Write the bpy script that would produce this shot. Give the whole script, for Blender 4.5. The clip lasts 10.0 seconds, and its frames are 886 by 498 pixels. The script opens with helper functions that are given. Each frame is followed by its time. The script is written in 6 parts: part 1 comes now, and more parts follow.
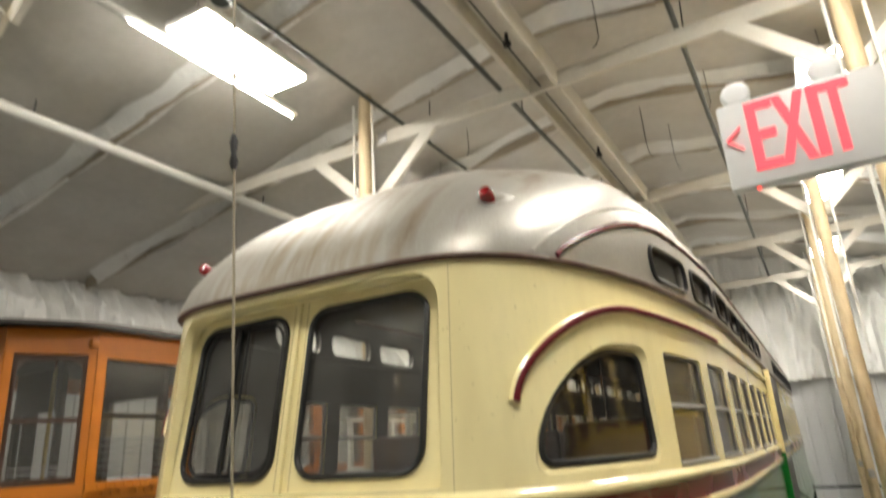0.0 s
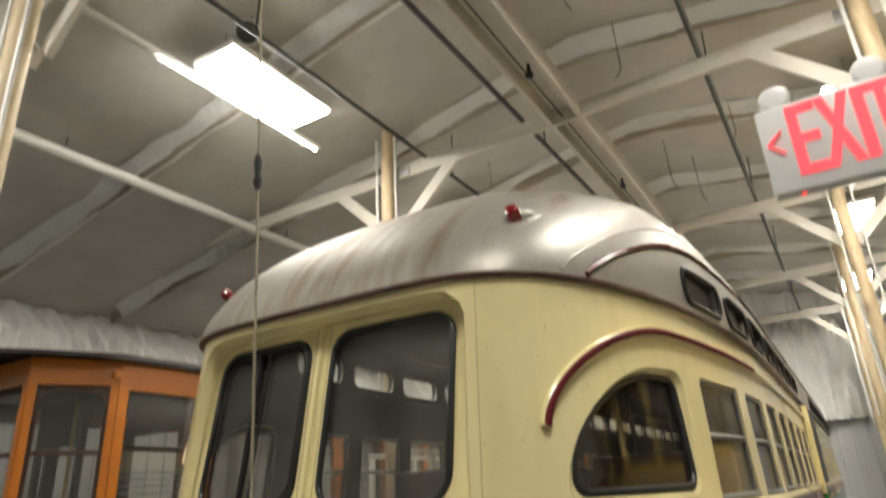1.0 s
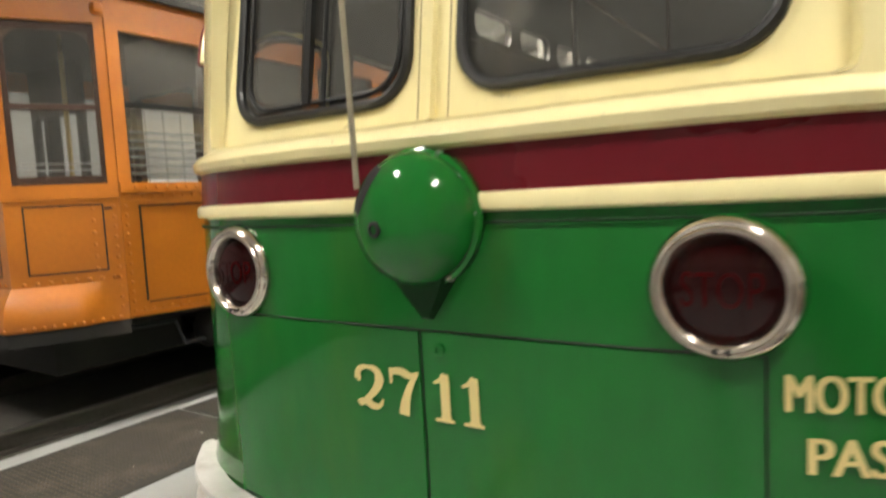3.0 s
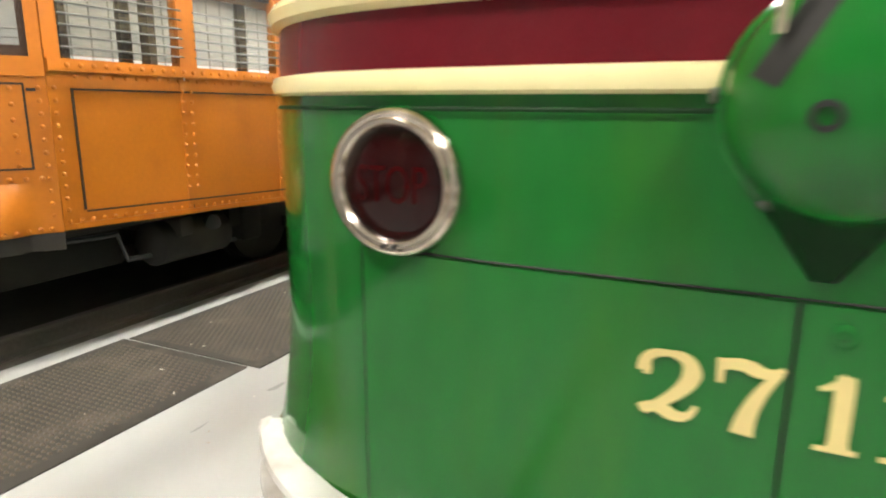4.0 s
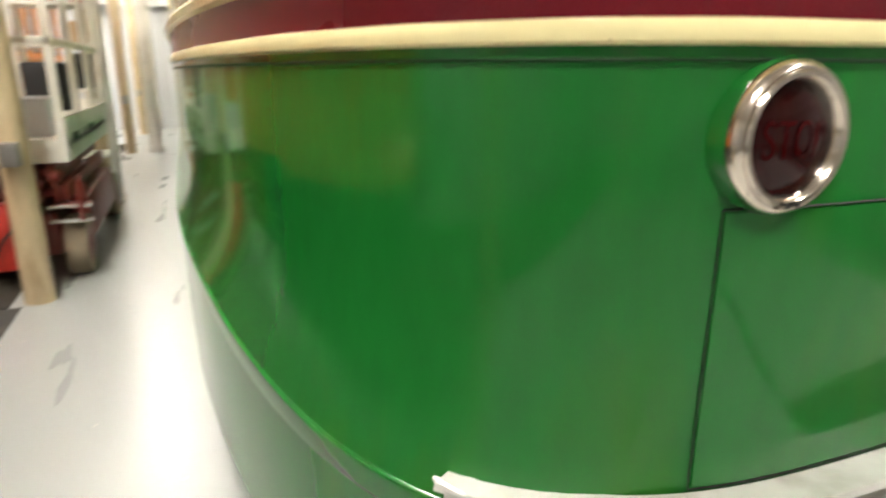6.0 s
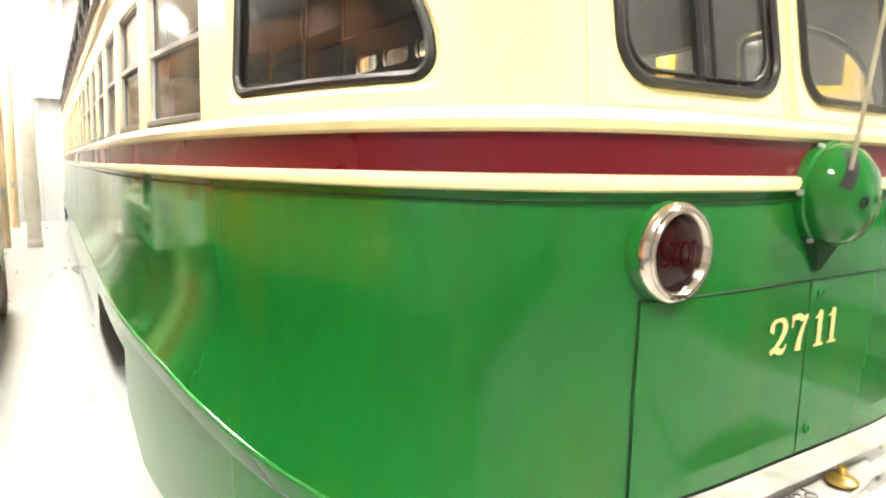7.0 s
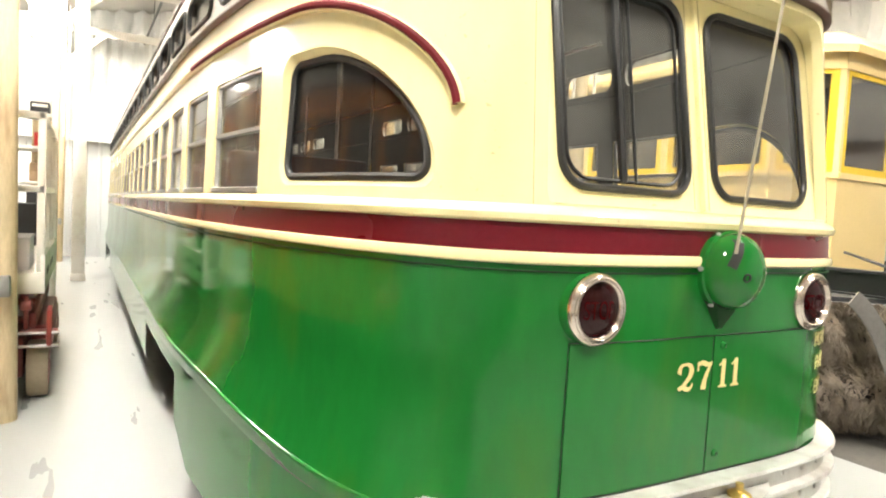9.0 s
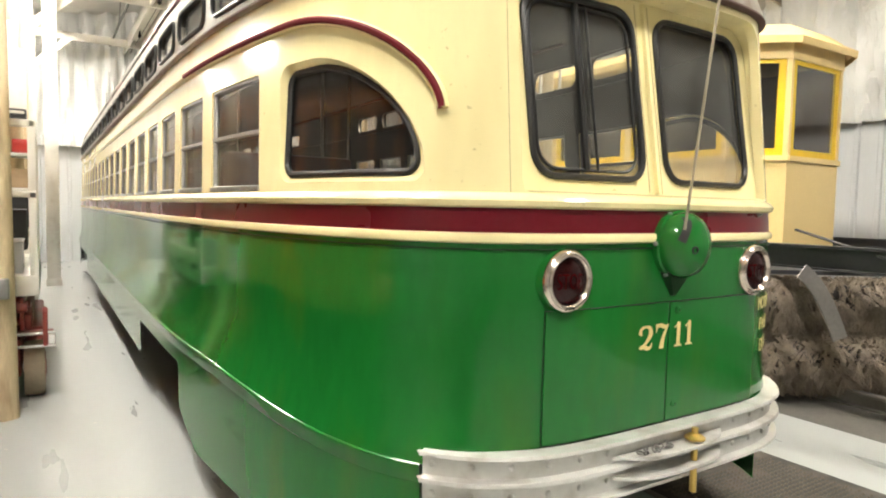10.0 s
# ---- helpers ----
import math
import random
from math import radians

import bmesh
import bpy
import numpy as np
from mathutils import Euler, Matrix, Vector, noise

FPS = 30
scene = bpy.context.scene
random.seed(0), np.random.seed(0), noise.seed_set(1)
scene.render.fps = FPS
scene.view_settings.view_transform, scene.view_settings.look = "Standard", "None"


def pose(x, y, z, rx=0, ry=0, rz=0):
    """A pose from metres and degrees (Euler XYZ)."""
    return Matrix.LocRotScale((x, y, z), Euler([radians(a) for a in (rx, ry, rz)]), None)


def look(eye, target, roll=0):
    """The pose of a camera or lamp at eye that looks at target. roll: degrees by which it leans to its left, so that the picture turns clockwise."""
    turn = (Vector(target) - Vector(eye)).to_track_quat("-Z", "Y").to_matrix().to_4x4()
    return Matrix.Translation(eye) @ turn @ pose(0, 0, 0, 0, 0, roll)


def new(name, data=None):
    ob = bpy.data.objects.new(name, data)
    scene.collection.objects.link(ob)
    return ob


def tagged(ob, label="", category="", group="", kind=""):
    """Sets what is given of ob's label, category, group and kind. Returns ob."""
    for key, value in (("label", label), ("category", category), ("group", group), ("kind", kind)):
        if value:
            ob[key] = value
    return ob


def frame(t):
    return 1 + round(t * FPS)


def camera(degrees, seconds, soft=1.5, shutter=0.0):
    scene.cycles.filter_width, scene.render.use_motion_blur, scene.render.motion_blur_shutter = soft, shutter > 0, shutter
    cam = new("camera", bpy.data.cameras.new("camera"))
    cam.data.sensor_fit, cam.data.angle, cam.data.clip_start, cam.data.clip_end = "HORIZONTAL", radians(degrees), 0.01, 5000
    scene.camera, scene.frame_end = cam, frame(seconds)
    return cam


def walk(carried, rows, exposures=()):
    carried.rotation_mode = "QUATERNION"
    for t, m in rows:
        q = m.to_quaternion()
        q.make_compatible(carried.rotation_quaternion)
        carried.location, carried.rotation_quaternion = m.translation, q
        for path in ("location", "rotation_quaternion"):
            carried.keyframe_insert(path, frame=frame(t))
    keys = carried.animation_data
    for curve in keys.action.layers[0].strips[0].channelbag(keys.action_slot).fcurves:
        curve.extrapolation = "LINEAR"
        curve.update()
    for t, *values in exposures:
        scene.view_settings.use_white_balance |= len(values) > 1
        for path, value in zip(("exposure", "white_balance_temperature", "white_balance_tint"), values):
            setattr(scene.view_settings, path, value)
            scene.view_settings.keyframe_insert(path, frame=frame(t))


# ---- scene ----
cam = camera(70.0, 10.0, soft=2.0, shutter=0.4)
PATH = [
    (0, (1.686, -1.695, 1.607), (0.757, -0.031, 2.213), -3.46),
    (0.5, (1.701, -1.721, 1.636), (0.807, -0.170, 2.528), -4.81),
    (1, (1.631, -1.638, 1.563), (0.670, -0.040, 2.286), -3.06),
    (1.5, (1.446, -1.423, 1.504), (0.525, 0.320, 1.844), -2.09),
    (2, (1.246, -1.230, 1.462), (0.235, 0.486, 1.649), -1.77),
    (2.5, (1.014, -1.065, 1.439), (-0.103, 0.591, 1.537), -1.12),
    (3, (0.641, -0.923, 1.358), (-0.447, 0.747, 1.186), -2.95),
    (3.2, (0.512, -0.862, 1.373), (-0.516, 0.826, 1.068), -2.45),
    (4.3, (-0.289, -0.732, 1.297), (-1.034, 1.064, 0.828), 0.12),
    (4.5, (-0.403, -0.731, 1.303), (-1.067, 1.082, 0.783), -0.25),
    (5, (-0.723, -0.658, 1.286), (-1.163, 1.163, 0.587), 0.94),
    (5.5, (-0.976, -0.547, 1.245), (-1.071, 1.332, 0.567), 0.16),
    (6, (-1.231, -0.606, 1.293), (-0.521, 1.185, 0.755), 0.07),
    (6.2, (-1.324, -0.625, 1.316), (-0.432, 1.104, 0.851), 0.53),
    (7.3, (-1.592, -0.855, 1.376), (-0.498, 0.804, 1.147), -0.22),
    (7.5, (-1.631, -0.885, 1.369), (-0.487, 0.739, 1.141), -1.52),
    (8, (-1.660, -0.958, 1.361), (-0.493, 0.645, 1.096), -2.97),
    (8.5, (-1.645, -1.092, 1.410), (-0.640, 0.621, 1.171), 3.47),
    (9, (-1.719, -1.260, 1.446), (-0.726, 0.472, 1.336), 2.99),
    (9.5, (-1.859, -1.406, 1.438), (-0.788, 0.277, 1.290), 1.51),
    (10, (-1.899, -1.460, 1.431), (-0.832, 0.227, 1.303), 1.11),
]
EXPOSURES = [(0, -0.05), (0.5, -0.2), (1.0, -0.4), (1.5, -0.5), (2.0, -0.18), (2.5, 0.12), (3.2, 0.6), (4.3, 1.08), (5.0, 1.15), (5.5, 0.75), (6.2, 0.95), (7.3, 1.75), (8.5, 1.65), (9.0, 1.38), (9.5, 0.93), (10, 0.85)]
walk(cam, [(t, look(eye, target, roll)) for t, eye, target, roll in PATH], EXPOSURES)

# ---- light and exposure ----
world = bpy.data.worlds.new("world")
world.use_nodes = True
world.node_tree.nodes["Background"].inputs[0].default_value = (0.5, 0.5, 0.5, 1)
world.node_tree.nodes["Background"].inputs[1].default_value = 0.0
scene.world = world
LAMP = 84.0

# ---- materials ----


def mat(name, color, rough=0.5, metal=0.0, vary=0.15, scale=3.0, grain=40.0, bump=0.1, coat=0.0, dirt=None, dirt_amount=0.0, dirt_scale=2.0, stretch=(1, 1, 1), island=False, spec=0.5, patch=0.0, speck=0.0, relief=0.01):
    """Principled surface with two scales of colour variation, fine relief and optional dirt of its own colour."""
    m = bpy.data.materials.new(name)
    m.use_nodes = True
    nt = m.node_tree
    b = nt.nodes["Principled BSDF"]
    tc = nt.nodes.new("ShaderNodeTexCoord")
    mp = nt.nodes.new("ShaderNodeMapping")
    mp.inputs["Scale"].default_value = stretch
    nt.links.new(tc.outputs["Object"], mp.inputs[0])

    def tex(s, detail):
        n = nt.nodes.new("ShaderNodeTexNoise")
        n.inputs["Scale"].default_value, n.inputs["Detail"].default_value = s, detail
        nt.links.new(mp.outputs[0], n.inputs["Vector"])
        return n
    big, fine = tex(scale, 4), tex(grain, 3)
    mix = nt.nodes.new("ShaderNodeMath")
    mix.operation = "MULTIPLY_ADD"
    mix.inputs[1].default_value, mix.inputs[2].default_value = 0.4, 0.3
    nt.links.new(fine.outputs["Fac"], mix.inputs[0])
    add = nt.nodes.new("ShaderNodeMath")
    add.operation = "MULTIPLY_ADD"
    add.inputs[1].default_value = 0.6
    nt.links.new(big.outputs["Fac"], add.inputs[0])
    nt.links.new(mix.outputs[0], add.inputs[2])
    ramp = nt.nodes.new("ShaderNodeMapRange")
    ramp.inputs[1].default_value, ramp.inputs[2].default_value = 0.5, 1.1
    ramp.inputs[3].default_value, ramp.inputs[4].default_value = 1 - vary, 1 + vary
    nt.links.new(add.outputs[0], ramp.inputs[0])
    hsv = nt.nodes.new("ShaderNodeHueSaturation")
    hsv.inputs["Color"].default_value = (*color, 1)
    nt.links.new(ramp.outputs[0], hsv.inputs["Value"])
    out = hsv.outputs[0]
    if island:
        oi = nt.nodes.new("ShaderNodeObjectInfo")
        mr = nt.nodes.new("ShaderNodeMapRange")
        mr.inputs[3].default_value, mr.inputs[4].default_value = 0.82, 1.15
        nt.links.new(oi.outputs["Random"], mr.inputs[0])
        h2 = nt.nodes.new("ShaderNodeHueSaturation")
        nt.links.new(out, h2.inputs["Color"])
        nt.links.new(mr.outputs[0], h2.inputs["Value"])
        out = h2.outputs[0]
    if dirt:
        dn = tex(dirt_scale, 8)
        dr = nt.nodes.new("ShaderNodeMapRange")
        dr.inputs[1].default_value, dr.inputs[2].default_value = 0.5, 0.75
        dr.inputs[4].default_value = dirt_amount
        nt.links.new(dn.outputs["Fac"], dr.inputs[0])
        if patch:
            pn = nt.nodes.new("ShaderNodeTexNoise")
            pn.inputs["Scale"].default_value, pn.inputs["Detail"].default_value = patch, 3
            nt.links.new(tc.outputs["Object"], pn.inputs["Vector"])
            pr = nt.nodes.new("ShaderNodeMapRange")
            pr.inputs[1].default_value, pr.inputs[2].default_value = 0.40, 0.54
            pr.inputs[4].default_value = dirt_amount
            nt.links.new(pn.outputs["Fac"], pr.inputs[0])
            nt.links.new(pr.outputs[0], dr.inputs[4])
        mx = nt.nodes.new("ShaderNodeMix")
        mx.data_type = "RGBA"
        nt.links.new(dr.outputs[0], mx.inputs[0])
        nt.links.new(out, mx.inputs[6])
        mx.inputs[7].default_value = (*dirt, 1)
        out = mx.outputs[2]
    if speck:
        sn = nt.nodes.new("ShaderNodeTexNoise")
        sn.inputs["Scale"].default_value, sn.inputs["Detail"].default_value = 45, 3
        nt.links.new(tc.outputs["Object"], sn.inputs["Vector"])
        sr = nt.nodes.new("ShaderNodeMapRange")
        sr.inputs[1].default_value, sr.inputs[2].default_value, sr.inputs[4].default_value = 0.70, 0.73, speck
        nt.links.new(sn.outputs["Fac"], sr.inputs[0])
        sx = nt.nodes.new("ShaderNodeMix")
        sx.data_type = "RGBA"
        nt.links.new(sr.outputs[0], sx.inputs[0])
        nt.links.new(out, sx.inputs[6])
        sx.inputs[7].default_value = (0.16, 0.09, 0.03, 1)
        out = sx.outputs[2]
    nt.links.new(out, b.inputs["Base Color"])
    rr = nt.nodes.new("ShaderNodeMapRange")
    rr.inputs[3].default_value, rr.inputs[4].default_value = max(rough - min(0.08, vary), 0.02), min(rough + min(0.1, vary), 1)
    nt.links.new(big.outputs["Fac"], rr.inputs[0])
    nt.links.new(rr.outputs[0], b.inputs["Roughness"])
    b.inputs["Metallic"].default_value = metal
    b.inputs["Coat Weight"].default_value = coat
    b.inputs["Specular IOR Level"].default_value = spec
    b.inputs["Coat Roughness"].default_value = 0.14
    if bump:
        bp = nt.nodes.new("ShaderNodeBump")
        bp.inputs["Strength"].default_value, bp.inputs["Distance"].default_value = bump, relief
        nt.links.new(add.outputs[0], bp.inputs["Height"])
        nt.links.new(bp.outputs[0], b.inputs["Normal"])
    return m


def glow(name, color, strength):
    m = bpy.data.materials.new(name)
    m.use_nodes = True
    b = m.node_tree.nodes["Principled BSDF"]
    b.inputs["Base Color"].default_value = (*color, 1)
    b.inputs["Emission Color"].default_value = (*color, 1)
    b.inputs["Emission Strength"].default_value = strength
    return m


def pane_glass(name, tint, dust=0.06, rough=0.06):
    """A thin pane: tinted see-through, mirror gloss by Fresnel, a little dust."""
    m = bpy.data.materials.new(name)
    m.use_nodes = True
    nt = m.node_tree
    nt.nodes.remove(nt.nodes["Principled BSDF"])
    o = nt.nodes["Material Output"]
    tr, gl, df = nt.nodes.new("ShaderNodeBsdfTransparent"), nt.nodes.new("ShaderNodeBsdfGlossy"), nt.nodes.new("ShaderNodeBsdfDiffuse")
    tr.inputs[0].default_value = (*tint, 1)
    gl.inputs["Roughness"].default_value = rough
    df.inputs[0].default_value = (0.55, 0.54, 0.50, 1)
    lw_ = nt.nodes.new("ShaderNodeLayerWeight")
    lw_.inputs[0].default_value = 0.5
    pw = nt.nodes.new("ShaderNodeMath")
    pw.operation = "POWER"
    pw.inputs[1].default_value = 4.5
    nt.links.new(lw_.outputs["Facing"], pw.inputs[0])
    fr = nt.nodes.new("ShaderNodeMapRange")
    fr.inputs[3].default_value, fr.inputs[4].default_value = 0.075, 1.0
    nt.links.new(pw.outputs[0], fr.inputs[0])
    a, c = nt.nodes.new("ShaderNodeMixShader"), nt.nodes.new("ShaderNodeMixShader")
    nz = nt.nodes.new("ShaderNodeTexNoise")
    nz.inputs["Scale"].default_value, nz.inputs["Detail"].default_value = 3.5, 9
    mr = nt.nodes.new("ShaderNodeMapRange")
    mr.inputs[1].default_value, mr.inputs[2].default_value, mr.inputs[3].default_value, mr.inputs[4].default_value = 0.2, 0.85, dust * 0.4, dust * 1.6
    nt.links.new(nz.outputs["Fac"], mr.inputs[0])
    nt.links.new(mr.outputs[0], c.inputs[0])
    nt.links.new(tr.outputs[0], c.inputs[1])
    nt.links.new(df.outputs[0], c.inputs[2])
    nt.links.new(fr.outputs[0], a.inputs[0])
    nt.links.new(c.outputs[0], a.inputs[1])
    nt.links.new(gl.outputs[0], a.inputs[2])
    nt.links.new(a.outputs[0], o.inputs[0])
    return m


# GREEN: the yellow-green blotches are soft reflections put into the colour.
GREEN = mat("green_enamel", (0.0095, 0.138, 0.021), 0.09, vary=0.18, scale=1.2, grain=14, bump=0.014, coat=0.05, dirt=(0.056, 0.125, 0.006), dirt_amount=0.5, dirt_scale=2.4, stretch=(1.7, 1.7, 0.6), spec=0.4)
GREEN_DARK = mat("green_line", (0.005, 0.035, 0.008), 0.5, vary=0.2, bump=0.02, spec=0.15)
CREAM = mat("cream_enamel", (0.90, 0.79, 0.43), 0.17, vary=0.06, scale=1.5, bump=0.012, coat=0.4, dirt=(0.50, 0.37, 0.15), dirt_amount=0.22, dirt_scale=5.0, stretch=(1, 1, 0.3), speck=0.3)
MAROON = mat("maroon_enamel", (0.115, 0.007, 0.013), 0.26, vary=0.14, scale=2, bump=0.012, spec=0.3)
MAROON_DULL = mat("faded_maroon_paint", (0.125, 0.012, 0.016), 0.6, vary=0.2, scale=4, bump=0.02, spec=0.12)
DRIP = mat("tarnished_drip_rail", (0.075, 0.03, 0.022), 0.42, vary=0.3, scale=5, bump=0.06, dirt=(0.2, 0.17, 0.12), dirt_amount=0.6, dirt_scale=7)
SILVER = mat("silver_paint", (0.37, 0.355, 0.32), 0.42, metal=0.45, vary=0.20, scale=1.6, bump=0.05, dirt=(0.15, 0.095, 0.045), dirt_amount=0.9, dirt_scale=1.6, stretch=(5, 1.2, 1.4), patch=1.1)


def roof_grime(m):
    """Brown rust runs and dull grime over the middle of the rear dome."""
    nt = m.node_tree
    b = nt.nodes["Principled BSDF"]
    tc, sep = nt.nodes.new("ShaderNodeTexCoord"), nt.nodes.new("ShaderNodeSeparateXYZ")
    nt.links.new(tc.outputs["Object"], sep.inputs[0])
    fac = None
    for axis, lo, hi, out0, out1 in (("X", -0.75, -0.1, 0.0, 1.0), ("X", 0.15, 0.70, 1.0, 0.0), ("Y", 0.5, 1.6, 1.0, 0.0)):
        r = nt.nodes.new("ShaderNodeMapRange")
        r.inputs[1].default_value, r.inputs[2].default_value, r.inputs[3].default_value, r.inputs[4].default_value = lo, hi, out0, out1
        nt.links.new(sep.outputs[axis], r.inputs[0])
        if fac is None:
            fac = r.outputs[0]
        else:
            k = nt.nodes.new("ShaderNodeMath")
            k.operation = "MULTIPLY"
            nt.links.new(fac, k.inputs[0])
            nt.links.new(r.outputs[0], k.inputs[1])
            fac = k.outputs[0]
    mp = nt.nodes.new("ShaderNodeMapping")
    mp.inputs["Scale"].default_value = (16, 2.2, 2.2)
    nt.links.new(tc.outputs["Object"], mp.inputs[0])
    nz = nt.nodes.new("ShaderNodeTexNoise")
    nz.inputs["Scale"].default_value, nz.inputs["Detail"].default_value, nz.inputs["Roughness"].default_value = 1.6, 8, 0.65
    nt.links.new(mp.outputs[0], nz.inputs["Vector"])
    nr = nt.nodes.new("ShaderNodeMapRange")
    nr.inputs[1].default_value, nr.inputs[2].default_value, nr.inputs[3].default_value, nr.inputs[4].default_value = 0.36, 0.66, 0.30, 0.95
    nt.links.new(nz.outputs["Fac"], nr.inputs[0])
    k = nt.nodes.new("ShaderNodeMath")
    k.operation = "MULTIPLY"
    nt.links.new(fac, k.inputs[0])
    nt.links.new(nr.outputs[0], k.inputs[1])
    for name, value in (("Base Color", (0.19, 0.145, 0.085, 1)), ("Roughness", 0.72), ("Metallic", 0.0)):
        mx = nt.nodes.new("ShaderNodeMix")
        colour = name == "Base Color"
        mx.data_type = "RGBA" if colour else "FLOAT"
        i0, i1, o = (6, 7, 2) if colour else (2, 3, 0)
        nt.links.new(k.outputs[0], mx.inputs[0])
        if b.inputs[name].is_linked:
            nt.links.new(b.inputs[name].links[0].from_socket, mx.inputs[i0])
        else:
            mx.inputs[i0].default_value = b.inputs[name].default_value
        mx.inputs[i1].default_value = value
        nt.links.new(mx.outputs[o], b.inputs[name])


roof_grime(SILVER)
BUMPER = mat("bumper_paint", (0.66, 0.65, 0.62), 0.32, metal=0.25, vary=0.14, scale=6, bump=0.08, dirt=(0.22, 0.18, 0.13), dirt_amount=0.5, dirt_scale=9)
RUBBER = mat("black_rubber", (0.012, 0.012, 0.012), 0.38, vary=0.25, bump=0.05)
CHROME = mat("chrome", (0.66, 0.58, 0.51), 0.17, metal=1.0, vary=0.06, bump=0.02)
BRASS = mat("brass", (0.62, 0.44, 0.14), 0.3, metal=1.0, vary=0.15, bump=0.05)
STEEL = mat("worn_steel", (0.35, 0.34, 0.33), 0.42, metal=0.9, vary=0.25, bump=0.1)
GLASS = pane_glass("window_glass", (0.74, 0.75, 0.74), 0.12, 0.07)
GLASS_DUSTY = pane_glass("dusty_glass", (0.72, 0.72, 0.69), 0.045, 0.12)
GLASS_DARK = pane_glass("clear_cab_glass", (0.62, 0.60, 0.56), 0.02, 0.08)
RED_GLASS = mat("red_glass", (0.016, 0.0006, 0.0010), 0.08, vary=0.3, bump=0.0, coat=0.0, spec=0.3)
RED_LENS = mat("red_lens", (0.26, 0.006, 0.008), 0.1, vary=0.1, bump=0.0, coat=1.0)
STOP_RED = mat("stop_letter_red", (0.036, 0.0010, 0.0014), 0.10, vary=0.5, scale=30, bump=0.0, spec=0.2)
LETTER = mat("letter_gold", (0.74, 0.62, 0.26), 0.35, vary=0.1, bump=0.02)
INTERIOR = mat("car_interior", (0.10, 0.085, 0.07), 0.6, vary=0.2, bump=0.05)
SEAT = mat("seat_vinyl", (0.13, 0.034, 0.024), 0.45, vary=0.2, bump=0.08)
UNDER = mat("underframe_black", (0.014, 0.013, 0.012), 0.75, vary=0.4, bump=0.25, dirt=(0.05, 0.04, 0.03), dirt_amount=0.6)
ORANGE = mat("orange_paint", (0.47, 0.145, 0.010), 0.36, vary=0.16, scale=2.2, bump=0.05, coat=0.15, dirt=(0.30, 0.085, 0.012), dirt_amount=0.6, dirt_scale=2.6)
ORANGE_LINE = mat("dark_pinstripe", (0.03, 0.018, 0.012), 0.5, vary=0.2, bump=0.02)
ORANGE_ROOF = mat("tar_canvas_roof", (0.024, 0.021, 0.018), 0.7, vary=0.25, bump=0.2)
BROWN = mat("dark_brown_wood", (0.05, 0.022, 0.012), 0.5, vary=0.25, bump=0.1, stretch=(1, 1, 6))
YELLOW_CREAM = mat("pale_yellow_paint", (0.80, 0.60, 0.27), 0.42, vary=0.08, scale=2, bump=0.06, dirt=(0.5, 0.36, 0.14), dirt_amount=0.35)
YELLOW = mat("bright_yellow_paint", (0.78, 0.52, 0.02), 0.38, vary=0.1, bump=0.04)
GIRDER = mat("dark_girder", (0.035, 0.036, 0.042), 0.5, vary=0.3, bump=0.15)
BRISTLE = mat("broom_bristle", (0.175, 0.14, 0.105), 0.8, vary=0.75, scale=7, grain=50, bump=0.0)
FLOOR = mat("painted_concrete", (0.36, 0.37, 0.36), 0.28, vary=0.022, scale=2.2, grain=26, bump=0.0, stretch=(2.2, 0.30, 1))
PIT = mat("track_bed", (0.10, 0.092, 0.08), 0.9, vary=0.35, scale=5, bump=0.4)
RAIL = mat("rail_steel", (0.22, 0.20, 0.18), 0.45, metal=0.8, vary=0.3, bump=0.1)
MAT_TREAD = mat("rubber_tread", (0.062, 0.049, 0.031), 0.6, vary=0.4, scale=3, grain=12, bump=0.1)
MAT_BLACK = mat("rubber_mat", (0.026, 0.022, 0.017), 0.7, vary=0.3, scale=4, bump=0.15, dirt=(0.11, 0.095, 0.07), dirt_amount=0.6, dirt_scale=5)
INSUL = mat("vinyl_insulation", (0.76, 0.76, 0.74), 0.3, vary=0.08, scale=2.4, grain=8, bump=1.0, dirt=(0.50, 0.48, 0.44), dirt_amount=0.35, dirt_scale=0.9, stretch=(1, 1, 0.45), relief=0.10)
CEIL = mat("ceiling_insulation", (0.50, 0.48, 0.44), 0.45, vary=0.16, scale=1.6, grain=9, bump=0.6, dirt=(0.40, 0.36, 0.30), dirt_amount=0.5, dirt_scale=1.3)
SIDING = mat("metal_siding", (0.52, 0.53, 0.54), 0.45, vary=0.08, scale=1.2, bump=0.05, dirt=(0.38, 0.37, 0.35), dirt_amount=0.4, stretch=(1, 1, 0.3))
TIMBER = mat("grey_timber", (0.36, 0.31, 0.24), 0.7, vary=0.25, scale=3, grain=30, bump=0.2, dirt=(0.5, 0.47, 0.42), dirt_amount=0.7, dirt_scale=2.5, stretch=(0.4, 1.5, 1.5))
WHITE_WOOD = mat("white_painted_wood", (0.60, 0.57, 0.50), 0.5, vary=0.14, scale=3, bump=0.12, dirt=(0.38, 0.32, 0.24), dirt_amount=0.45, dirt_scale=3)
POLE = mat("round_pole_wood", (0.54, 0.43, 0.27), 0.6, vary=0.30, scale=4, grain=36, bump=0.2, dirt=(0.26, 0.16, 0.08), dirt_amount=0.65, dirt_scale=6, stretch=(2.5, 2.5, 0.5))
# SEAM is a brown that paints the shadow line of seams and grooves.
SEAM = mat("seam_shade", (0.38, 0.29, 0.14), 0.6, vary=0.3, bump=0.0)
PIPE_DARK = mat("dark_conduit", (0.085, 0.09, 0.082), 0.5, metal=0.4, vary=0.2, bump=0.05)
